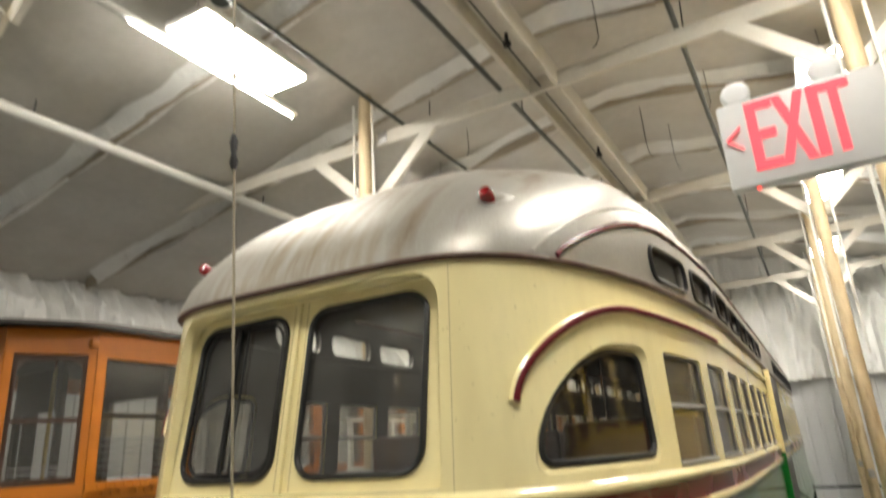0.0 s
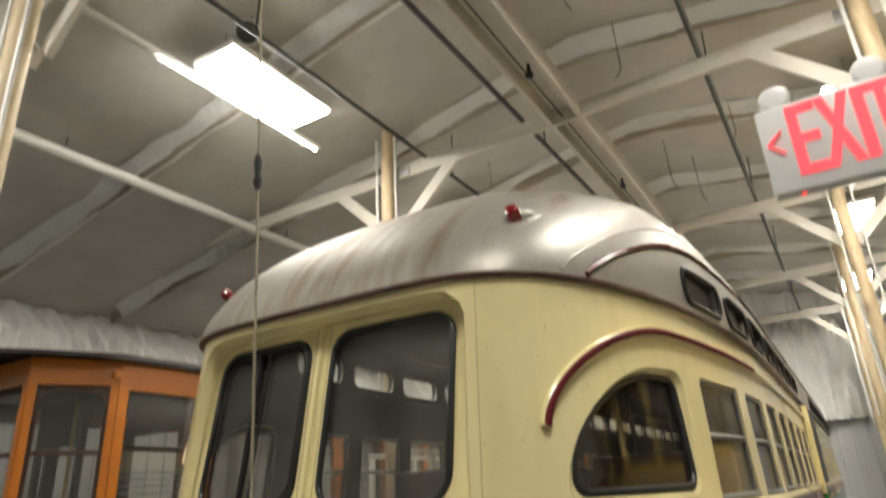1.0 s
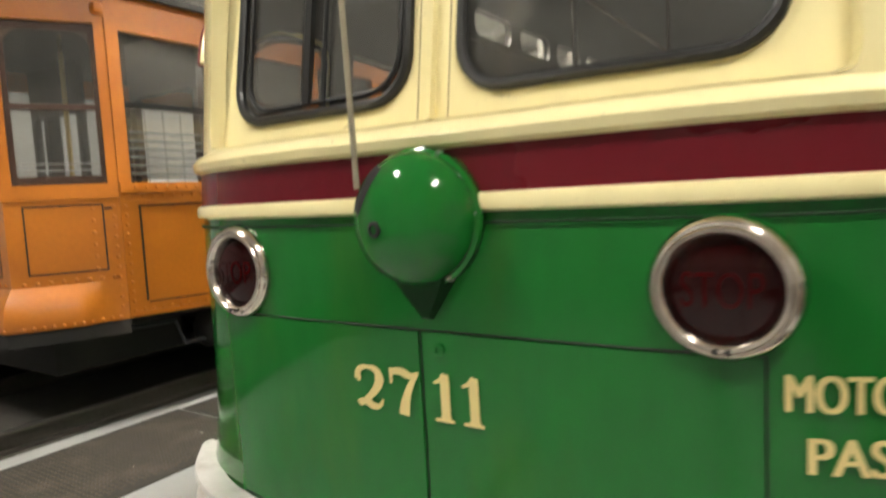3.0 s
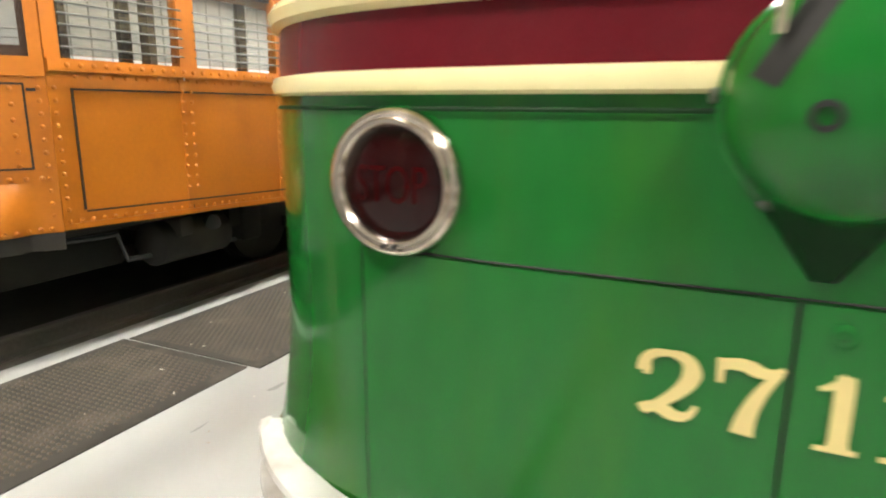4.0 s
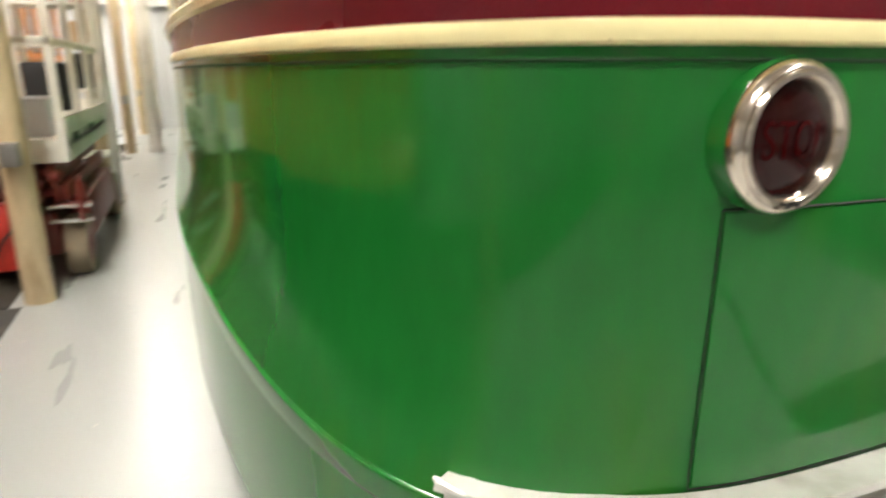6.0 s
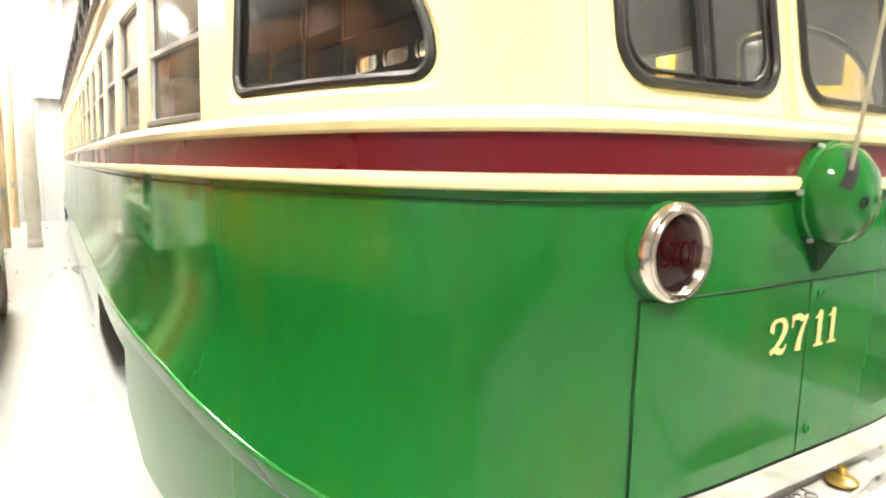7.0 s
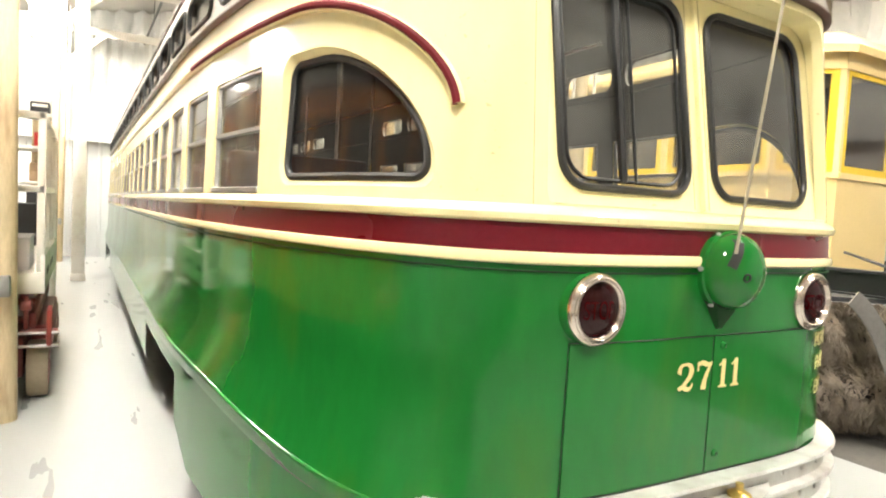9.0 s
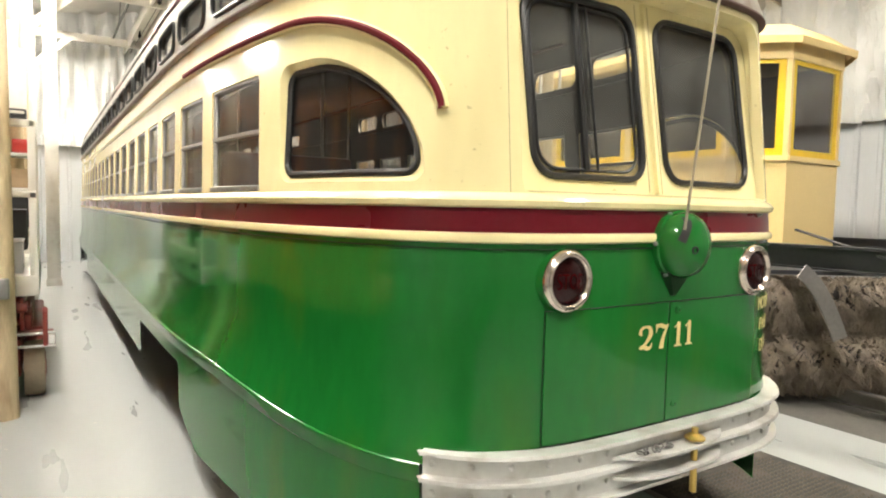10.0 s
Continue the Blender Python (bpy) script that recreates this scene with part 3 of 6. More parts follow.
for s in (-1, 1):
    for o in STANDEE[s]:
        g = part("standee_window", sheet(bmesh.new(), o, roof_at, -0.015), GLASS_DUSTY, car, "small round-cornered standee window pane")
        part("gasket", sweep(bmesh.new(), [roof_at(u, z, 0.004) for u, z in o], 0.011, 6, True), RUBBER, g)
    # maroon line that sweeps up over the standee windows
    line = [(1.12 + 1.05 * (k / 20) ** 1.2, 2.262 + 0.293 * math.sin(math.pi / 2 * k / 20) ** 0.95) for k in range(21)]
    line += [(u, 2.555) for u in spread(2.5, 12.6, 20)]
    part("roof_stripe", tube([roof_at(s * u, z, 0.002) for u, z in line], 0.012, 6), MAROON, car, "raised maroon roof moulding")
    lip = [(1.01 + 1.10 * (k / 20) ** 1.2, 2.266 + 0.374 * math.sin(math.pi / 2 * k / 20) ** 0.95) for k in range(21)]
    lip += [(u, 2.64) for u in spread(2.5, 12.6, 20)]
    part("roof_crease", tube([roof_at(s * u, z, 0.0) for u, z in lip], 0.006, 5), SILVER, car)
    # red marker lamp
    p, q = roof_at(s * 0.875, 2.500), roof_at(s * 0.875, 2.500, 0.1)
    lamp_m = frame_at(p, q - p)
    along = (roof_at(s * (0.875 + 0.05), 2.515) - roof_at(s * (0.875 - 0.05), 2.485)).normalized()
    out = (q - p).normalized()
    side_ = out.cross(along)
    m = Matrix(((along.x, side_.x, out.x, p.x), (along.y, side_.y, out.y, p.y), (along.z, side_.z, out.z, p.z), (0, 0, 0, 1)))

    def drop(x0, x1, w, h):
        """A teardrop shell: blunt towards the rear, drawn out to a point behind."""
        bm = bmesh.new()
        rows_ = []
        for i in range(11):
            t = i / 10
            f = math.sqrt(max(0.0, 1 - (1 - min(1.0, t / 0.35)) ** 2)) if t < 0.35 else math.cos(math.pi / 2 * (t - 0.35) / 0.65) ** 0.8
            f = max(f, 0.02)
            rows_.append([bm.verts.new(m @ Vector((x0 + (x1 - x0) * t, w * f * math.cos(b_), h * f * math.sin(b_) - 0.004))) for b_ in spread(0, math.pi, 11)])
        for A, B in zip(rows_, rows_[1:]):
            for k in range(10):
                bm.faces.new((A[k], A[k + 1], B[k + 1], B[k]))
        return bm
    part("marker_foot", drop(-0.060, 0.112, 0.043, 0.013), SILVER, car, "silver foot plate of the marker lamp")
    base = part("marker_lamp", drop(-0.034, 0.088, 0.028, 0.034), SILVER, car, "teardrop roof marker lamp housing")
    part("lens", lathe(bmesh.new(), m @ pose(-0.010, 0, 0.006, 0, -35, 0), [(0.027, -0.012), (0.0285, 0.020), (0.0275, 0.040), (0.022, 0.051), (0.010, 0.056), (0.0, 0.057)], 18), RED_LENS, base, "red glass lens")

# rear windows: one recessed cream bay with a nearly flat back plate, black gaskets, panes
def bay(x, z, off=0.0):
    """The set-back plane of the rear windows, leaning in towards the roof."""
    return Vector((x, 0.080 + 0.157 * (z - 1.53) + 0.045 * x * x - off, z))


rim = densify(REAR_HOLE, 0.04)
foot_ring = [(x * 0.975, 1.848 + (z - 1.848) * 0.985) for x, z in rim]
bm = bmesh.new()
rings = [[bm.verts.new(shell(u, z, 0.001)) for u, z in rim]]
for f in (0.3, 0.7):
    rings.append([bm.verts.new(shell(u, z, 0.0).lerp(bay(x, h, 0.002), f)) for (u, z), (x, h) in zip(rim, foot_ring)])
rings.append([bm.verts.new(bay(x, h, 0.002)) for x, h in foot_ring])
for A, B in zip(rings, rings[1:]):
    for k in range(len(A)):
        bm.faces.new((A[k], A[(k + 1) % len(A)], B[(k + 1) % len(A)], B[k]))
surround = part("window_reveal", bm, CREAM, car, "cream recessed rear window surround")
bm = bmesh.new()
sheet(bm, [(x * 1.004, 1.848 + (z - 1.848) * 1.004) for x, z in foot_ring], bay, 0.0)
bmesh.ops.recalc_face_normals(bm, faces=bm.faces)
holes = bmesh.new()
for o in REAR:
    loft(holes, [(densify(o, 0.05), -0.08), (densify(o, 0.05), 0.08)], bay)
plate = link_mesh("window_plate", cut(bm, holes, 0.014), CREAM, surround)
tagged(plate, "cream back plate round the rear windows")
for i, o in enumerate(REAR):
    part("pane", sheet(bmesh.new(), scaled(o, 0.004), bay, -0.010), GLASS, surround, "dusty rear window pane")
    part("gasket", tube([bay(u, z, 0.004) for u, z in scaled(o, 0.005)], 0.0115, 8, True), RUBBER, surround, "black rubber window seal")
    if i == 0:
        part("inner_sash", tube([bay(u, z, -0.004) for u, z in scaled(o, 0.030)], 0.006, 6, True), RUBBER, surround, "black inner sash of the sliding window")
        for du, w in ((0.0, 0.013), (0.050, 0.005)):
            part("sash_bar", tube([bay(-0.352 + du, z, 0.002) for z in spread(1.565, 2.135, 8)], w, 6), RUBBER, surround, "black sliding sash upright")
part("post_cover", tube([bay(-0.018, z, 0.002) for z in spread(1.496, 2.195, 8)], 0.02, 12, flat=(0.030, 0.010)), CREAM, surround, "raised rounded cream post between the rear windows")
for du in (-0.034, 0.034):
    part("post_groove", tube([bay(-0.018 + du, z, 0.0005) for z in spread(1.50, 2.19, 6)], 0.0016, 4), SEAM, surround)
# quarter lights
for s in (-1, 1):
    o, h = dome_outline(s), dome_outline(s, 0.03)
    bm = bmesh.new()
    A = [bm.verts.new(shell(u, z, 0.001)) for u, z in h]
    B = [bm.verts.new(shell(u, z, -0.012 - 0.05 * (z - 1.5))) for u, z in dome_outline(s, 0.004)]
    for k in range(len(A)):
        bm.faces.new((A[k], A[(k + 1) % len(A)], B[(k + 1) % len(A)], B[k]))
    w = part("window_reveal", bm, CREAM, car, "cream surround of the half-round quarter light")
    part("pane", sheet(bmesh.new(), dome_outline(s, -0.005), lambda u, z, off: shell(u, z, -0.018 - 0.05 * (z - 1.5)), 0), GLASS_DARK, w, "dark quarter light pane")
    part("gasket", tube([shell(u, z, -0.010 - 0.05 * (z - 1.5)) for u, z in o], 0.013, 8, True), RUBBER, w, "black rubber window seal")
    # raised moulding with a maroon face that sweeps over the quarter light
    rail = [(0.902 + 0.72 * (1 - math.cos(t)), 1.742 + 0.362 * math.sin(t) ** 1.15) for t in spread(0.0, math.pi / 2, 22)]
    rail += [(u, 2.104) for u in spread(1.75, 2.9, 8)]
    part("brow_moulding", tube([shell(s * u, z, 0.006) for u, z in rail + [(u, 2.104) for u in spread(3.2, 13.0, 24)]], 0.020, 8), CREAM, car, "raised cream moulding over the windows")
    part("brow_stripe", tube([shell(s * u, z, 0.016) for u, z in rail], 0.014, 8), MAROON_DULL, car, "maroon line along the moulding")
    # side windows: two sashes each
    for a, b in SIDE_U[s]:
        fr = bmesh.new()
        o = [(s * u, z) for u, z in rounded(a + 0.008, b - 0.008, SIDE_Z[0] + 0.005, SIDE_Z[1] - 0.005, 0.02, 3)]
        sweep(fr, [shell(u, z, -0.018) for u, z in o], 0.012, 5, True)
        sweep(fr, [shell(s * u, 1.732, -0.016) for u in spread(a, b, 6)], 0.013, 5)
        w = part("side_window", fr, STEEL, car, "two-sash side window in a grey metal frame")
        part("pane", sheet(bmesh.new(), o, shell, -0.022), GLASS_DUSTY, w)
        part("sill", tube([shell(s * u, SIDE_Z[0] + 0.012, -0.004) for u in spread(a, b, 6)], 0.013, 5), STEEL, w)

# seams of the rear corner posts, with the crease's shadow put into their colour
for s in (-1, 1):
    part("panel_seam", tube([shell(s * 0.695, z, -0.0005) for z in spread(1.485, 2.222, 8)], 0.0012, 4), SEAM, car)

# engine lids on the rear
for s in (-1, 1):
    bm = bmesh.new()
    edge, inner = (0.576, 0.022) if s < 0 else (0.540, -0.014)
    us = spread(inner, edge, 14)
    grid(bm, lambda u, z: shell(s * u, z, 0.006), us, [0.685, 0.9, 1.112])
    rim = densify([(inner, 0.685), (edge, 0.685), (edge, 1.112), (inner, 1.112)], 0.045)
    r0 = [bm.verts.new(shell(s * u, z, 0.006)) for u, z in rim]
    r1 = [bm.verts.new(shell(s * u, z, 0.0)) for u, z in rim]
    for k in range(len(rim)):
        bm.faces.new((r0[k], r0[(k + 1) % len(rim)], r1[(k + 1) % len(rim)], r1[k]))
    lid = part("engine_lid", bm, GREEN, car, "green hinged lid of the motor bay")
    g_ = edge + 0.0035
    part("lid_gap", tube([shell(s * u, z, 0.0035) for u, z in densify([(inner - 0.004, 0.680), (g_, 0.680), (g_, 1.116), (inner - 0.004, 1.116)], 0.045)], 0.0015, 4, True), BLACK, lid, "dark gap round the lid")
for z in (1.084, 0.740):
    m = frame_at(shell(0.024, z, 0.008), shell_normal(0.024, z))
    sc = part("lid_screw", lathe(bmesh.new(), m, [(0.013, 0), (0.013, 0.003), (0.006, 0.005), (0.006, 0.002), (0, 0.002)], 14), GREEN, car, "recessed lid screw")

# tail lamps: chrome ring, deep red glass with the word STOP
for s in (-1, 1):
    n = Vector((0, -1, 0))
    at_ = shell(-0.509 if s < 0 else 0.492, 1.210)
    m = frame_at(at_, n)
    lamp = part("tail_lamp", lathe(bmesh.new(), m, [(0.104, -0.06), (0.103, 0.006), (0.099, 0.012), (0.09, 0.012)], 40), GREEN, car, "round tail lamp in a green bucket")
    part("ring", lathe(bmesh.new(), m, [(0.101, 0.008), (0.101, 0.016), (0.097, 0.025), (0.092, 0.029), (0.088, 0.028), (0.085, 0.032), (0.080, 0.032), (0.075, 0.027), (0.072, 0.014)], 40), CHROME, lamp, "worn chrome lamp ring")
    part("glass", lathe(bmesh.new(), m, [(0.075, 0.016), (0.060, 0.021), (0.045, 0.025), (0.02, 0.028), (0.0, 0.029)], 32), RED_GLASS, lamp, "dark red domed glass")
    ax, ay = Vector((0, 0, 1)).cross(n).normalized(), Vector((0, 0, 1))
    c = at_ + n * 0.0303
    lettering("stop_word", "STOP", 0.050, lambda x, y: c + ax * x + ay * y - n * (2.2 * (x * x + y * y)), lamp, STOP_RED, 0.106)
    for dx in (-0.008, 0.008):
        part("ring_screw", lathe(bmesh.new(), frame_at(c + ax * dx - ay * 0.084 + n * 0.004, n), [(0.004, 0), (0.004, 0.003), (0, 0.004)], 8), BLACK, lamp)

# trolley catcher: green drum with a rope slot
cm_ = frame_at(shell(0, 1.318) + Vector((0.004, 0.0, 0)), Vector((0, -1, 0.0)))
catcher = part("trolley_catcher", lathe(bmesh.new(), cm_, [(0.04, -0.03), (0.114, -0.02), (0.123, 0.0), (0.123, 0.020), (0.116, 0.024), (0.118, 0.028), (0.115, 0.048), (0.103, 0.073), (0.075, 0.094), (0.039, 0.105), (0.0, 0.108)], 40), GREEN, car, "glossy green domed trolley rope catcher")
part("hub_bolt", lathe(bmesh.new(), frame_at(shell(0, 1.318) + Vector((-0.026, -0.099, -0.012)), Vector((-0.2, -1, -0.1))), [(0.014, 0.0), (0.014, 0.009), (0.009, 0.010), (0.008, 0.004), (0, 0.004)], 14), BLACK, catcher, "dark hub bolt")
slot = bmesh.new()


def slot_point(t, w):
    """A point on the catcher's dome: t runs along the slot, w across it."""
    x, z = -0.082 + 0.044 * t + 0.88 * w, 0.016 + 0.078 * t - 0.47 * w
    return shell(0, 1.318) + Vector((0.004 + x, -0.0015 - float(np.interp(math.hypot(x, z), [0.0, 0.039, 0.075, 0.103, 0.115, 0.118], [0.108, 0.105, 0.094, 0.073, 0.048, 0.028])), z))


grid(slot, slot_point, spread(0, 1, 12), [-0.013, -0.007, 0.0, 0.007, 0.013])
part("rope_slot", slot, UNDER, catcher, "dark slot where the rope goes in")
for k in range(6):
    an = radians(25 + 62 * k)
    part("rim_lug", lathe(bmesh.new(), frame_at(shell(0, 1.318) + Vector((0.120 * math.sin(an), -0.016, 0.120 * math.cos(an))), (math.sin(an), -0.5, math.cos(an))), [(0.008, 0), (0.008, 0.004), (0, 0.006)], 8), STEEL, catcher)
bm = bmesh.new()
A = [bm.verts.new(shell(u, z, o)) for u, z, o in ((-0.075, 1.225, 0.0), (0.075, 1.225, 0.0), (0.012, 1.135, 0.0), (-0.012, 1.135, 0.0))]
B = [bm.verts.new(shell(u, z, o)) for u, z, o in ((-0.06, 1.225, 0.035), (0.06, 1.225, 0.035), (0.008, 1.14, 0.010), (-0.008, 1.14, 0.010))]
bm.faces.new(B)
for k in range(4):
    bm.faces.new((A[k], A[(k + 1) % 4], B[(k + 1) % 4], B[k]))
# The dark green paints in the catcher's shadow on the wedge.
part("bracket", bm, GREEN_DARK, catcher, "green wedge bracket, darkened in colour for the shade under the catcher")

# fleet number and warning lettering
def bars(name, pieces, off, parent):
    """Short painted bars on the body: (u0, u1, z0, z1) each."""
    bm = bmesh.new()
    for u0, u1, z0, z1 in pieces:
        us = spread(u0, u1, 4)
        grid(bm, lambda u, z: shell(u, z, off), us, [z0, z1])
    return part(name, bm, LETTER, parent, smooth=False)


def stroke(bm, path, box_, lift):
    """One painted pen stroke: (x, y, width) along its middle, in a box of unit size."""
    u0, u1, z0, z1 = box_
    pts = [Vector((u0 + (u1 - u0) * x, z0 + (z1 - z0) * y)) for x, y, w in path]
    rows_ = []
    for k, p in enumerate(pts):
        d = pts[min(k + 1, len(pts) - 1)] - pts[max(k - 1, 0)]
        n = Vector((-d.y, d.x)).normalized() * path[k][2] * 0.044
        rows_.append((bm.verts.new(shell(*(p + n), lift)), bm.verts.new(shell(*(p - n), lift))))
    for (a, b), (c, d) in zip(rows_, rows_[1:]):
        bm.faces.new((a, b, d, c))


def bend(a, b, c, w0, w1, n=9):
    """A curved run of a stroke from a to c, drawn towards b, its width going over from w0 to w1."""
    return [((1 - t) ** 2 * a[0] + 2 * t * (1 - t) * b[0] + t * t * c[0], (1 - t) ** 2 * a[1] + 2 * t * (1 - t) * b[1] + t * t * c[1], w0 + (w1 - w0) * t) for t in spread(0, 1, n)]


TWO = [bend((0.10, 0.66), (0.04, 0.95), (0.48, 0.945), 0.20, 0.09) + bend((0.48, 0.945), (0.84, 0.945), (0.84, 0.69), 0.10, 0.25)[1:] + bend((0.84, 0.69), (0.80, 0.44), (0.12, 0.07), 0.25, 0.11)[1:],
       bend((0.06, 0.10), (0.26, 0.22), (0.52, 0.11), 0.12, 0.19) + bend((0.52, 0.11), (0.84, 0.00), (0.94, 0.27), 0.19, 0.06)[1:],
       [(0.08, 0.71, 0.20), (0.20, 0.71, 0.20)]]
SEVEN = [bend((0.06, 0.90), (0.34, 0.99), (0.56, 0.90), 0.14, 0.19) + bend((0.56, 0.90), (0.76, 0.82), (0.97, 0.96), 0.19, 0.07)[1:],
         [(0.07, 1.0, 0.11), (0.07, 0.66, 0.07)],
         bend((0.92, 0.92), (0.50, 0.48), (0.46, 0.0), 0.10, 0.28)]
ONE = [[(0.56, 1.0, 0.19), (0.56, 0.86, 0.22), (0.56, 0.14, 0.22), (0.56, 0.0, 0.30)],
       bend((0.02, 0.80), (0.36, 0.84), (0.60, 0.99), 0.06, 0.14),
       [(0.06, 0.035, 0.075), (0.98, 0.035, 0.075)]]
for strokes, u0, u1 in ((TWO, -0.176, -0.105), (SEVEN, -0.092, -0.022), (ONE, 0.008, 0.052), (ONE, 0.068, 0.112)):
    bm = bmesh.new()
    for k, path in enumerate(strokes):
        stroke(bm, path, (u0, u1, 0.952, 1.040), 0.0098 + 0.0005 * k)
    part("fleet_digit", bm, LETTER, car, "pale gold painted serif digit of the number 2711", smooth=False)
lettering("warning_line", "MOTORISTS \u2013 CAUTION!", 0.052, lambda x, y: shell(0.829 + x, 1.068 + y, 0.0075), car, LETTER, 0.524, "pale gold warning lettering", bold=0.0022)
lettering("warning_line", "PASS", 0.052, lambda x, y: shell(0.658 + x, 0.982 + y, 0.0075), car, LETTER, 0.128, bold=0.0022)
lettering("warning_line", "EX", 0.052, lambda x, y: shell(0.640 + x, 0.890 + y, 0.0075), car, LETTER, 0.064, bold=0.0022)
for piece in ((0.755, 1.06, 0.962, 1.002), (0.69, 0.78, 0.870, 0.910), (0.80, 1.06, 0.870, 0.910)):
    bars("warning_bar", [piece], 0.0075, car)

# bumper: two riveted channels with a coupler pocket in the middle
BU = 0.942
prof_top = [(0.678, 0.008), (0.682, 0.074), (0.672, 0.078), (0.668, 0.046), (0.602, 0.045)]
prof_low = [(0.602, 0.045), (0.600, 0.078), (0.588, 0.080), (0.584, 0.046), (0.508, 0.045), (0.505, 0.074), (0.493, 0.074), (0.490, 0.02)]
bus = spread(-BU, BU, 70)


def closed_band(prof, us):
    bm = bmesh.new()
    grid(bm, lambda u, i: shell(u, *prof[int(round(i))]), us, list(range(len(prof))))
    for end in (us[0], us[-1]):
        vs = [bm.verts.new(shell(end, z, o)) for z, o in prof] + [bm.verts.new(shell(end, prof[-1][0], 0.0)), bm.verts.new(shell(end, prof[0][0], 0.0))]
        bm.faces.new(vs)
    return bm


bumper = part("bumper", closed_band(prof_top + prof_low[1:], bus), BUMPER, car, "silver painted double channel bumper with rivets")
for z in (0.638, 0.546):
    for k in range(17):
        u = -0.912 + k * 0.114
        if abs(u + 0.035) < 0.30:
            continue
        part("rivet", lathe(bmesh.new(), frame_at(shell(u, z, 0.045), shell_normal(u, z)), [(0.011, 0), (0.009, 0.005), (0.004, 0.008), (0, 0.0085)], 10), BUMPER, bumper)
for z0, z1 in ((0.613, 0.624), (0.545, 0.556)):
    bm = bmesh.new()
    us = spread(-0.325, 0.255, 24)
    bulge = lambda u: 0.050 + 0.078 * max(0, 1 - abs((u + 0.035) / 0.29) ** 3.2)
    grid(bm, lambda u, i: shell(u, (z0, z1, z1, z0)[int(round(i)) % 4], (bulge(u), bulge(u), 0.05, 0.05)[int(round(i)) % 4]), us, [0, 1, 2, 3])
    part("coupler_flange", bm, BUMPER, bumper, "bowed silver coupler pocket plate")
for s in (-1, 1):
    for z in (0.677, 0.596, 0.500):
        hook = [shell(s * (BU - 0.05 + 0.012 * k), z, 0.067 + (0.006 - 0.010 * (k / 4) ** 2)) for k in range(6)]
        part("rib_end", tube(hook, [0.004, 0.007, 0.009, 0.0095, 0.0085, 0.004], 8), BUMPER, bumper, "rolled end of a bumper rib")
pin = part("coupler_pin", tube([shell(0.045, z, 0.090) for z in (0.44, 0.6, 0.672)], 0.012, 10), BRASS, bumper, "brass coupler pin")
part("pin_collar", lathe(bmesh.new(), frame_at(shell(0.045, 0.632, 0.090), (0, 0, 1)), [(0.036, 0), (0.036, 0.008), (0.024, 0.016), (0.014, 0.02), (0.012, 0.02)], 16), BRASS, pin)
for k in range(11):
    a = shell(-0.235 + k * 0.016, 0.633, 0.085 + 0.012 * math.sin(k * 1.7))
    m = Matrix.Translation(a) @ pose(0, 0, 0, 90 * (k % 2) + 20, 30 * math.sin(k), 12 * k)
    part("chain_link", tube([m @ Vector((0.013 * math.cos(t), 0.007 * math.sin(t), 0)) for t in spread(0, 2 * math.pi * 7 / 8, 8)], 0.0032, 5, True), STEEL, bumper)

# inside of the car
fl = bmesh.new()
floor_us = [u for u in CAR_US if abs(u) < U_END - 0.9]
lo_ring, hi_ring = [fl.verts.new(shell(u, 0.80, -0.07)) for u in floor_us], [fl.verts.new(shell(u, 0.80, -0.07) + Vector((0, 0, 0.06))) for u in floor_us]
fl.faces.new(lo_ring)
fl.faces.new(hi_ring)
for k in range(len(floor_us)):
    j = (k + 1) % len(floor_us)
    fl.faces.new((lo_ring[k], lo_ring[j], hi_ring[j], hi_ring[k]))
part("car_floor", fl, INTERIOR, car, "dim grey interior floor")
part("rear_bench", box(boxed((-0.8, 0.42, 0.86), (0.8, 0.95, 1.28), 0.03), (-0.8, 0.36, 1.28), (0.8, 0.46, 1.5)), SEAT, car, "dark red rear bench seat")
for r in range(11):
    for s in (-1, 1):
        y = 1.7 + r * 0.82
        bm = boxed((s * 0.70 - 0.38, y, 1.15), (s * 0.70 + 0.38, y + 0.42, 1.27), 0.03)
        box(bm, (s * 0.70 - 0.38, y + 0.36, 1.25), (s * 0.70 + 0.38, y + 0.46, 1.72), 0.03)
        box(bm, (s * 0.70 - 0.05, y + 0.1, 0.86), (s * 0.70 + 0.05, y + 0.3, 1.15))
        part("passenger_seat", bm, SEAT, car, "dark red upholstered seat")
for s in (-1, 1):
    part("grab_rail", tube([(s * 0.55, y, 2.35) for y in spread(1.2, 13.0, 12)], 0.014, 6), CHROME, car)
    for r in range(6):
        part("stanchion", tube([(s * 0.5, 2.1 + r * 1.9, 0.86), (s * 0.5, 2.1 + r * 1.9, 2.7)], 0.015, 6), CHROME, car)
lin = bmesh.new()
grid(lin, lambda u, k: roof(u, k, -0.05), CAR_US, [0.13, 0.3, 0.5, 0.75, 0.98])
part("headlining", lin, INTERIOR, car, "grey headlining")
lw = bmesh.new()
grid(lw, lambda u, z: shell(u, z, -0.06), CAR_US, [0.86, 1.2, 1.49])
part("wall_lining", lw, INTERIOR, car)

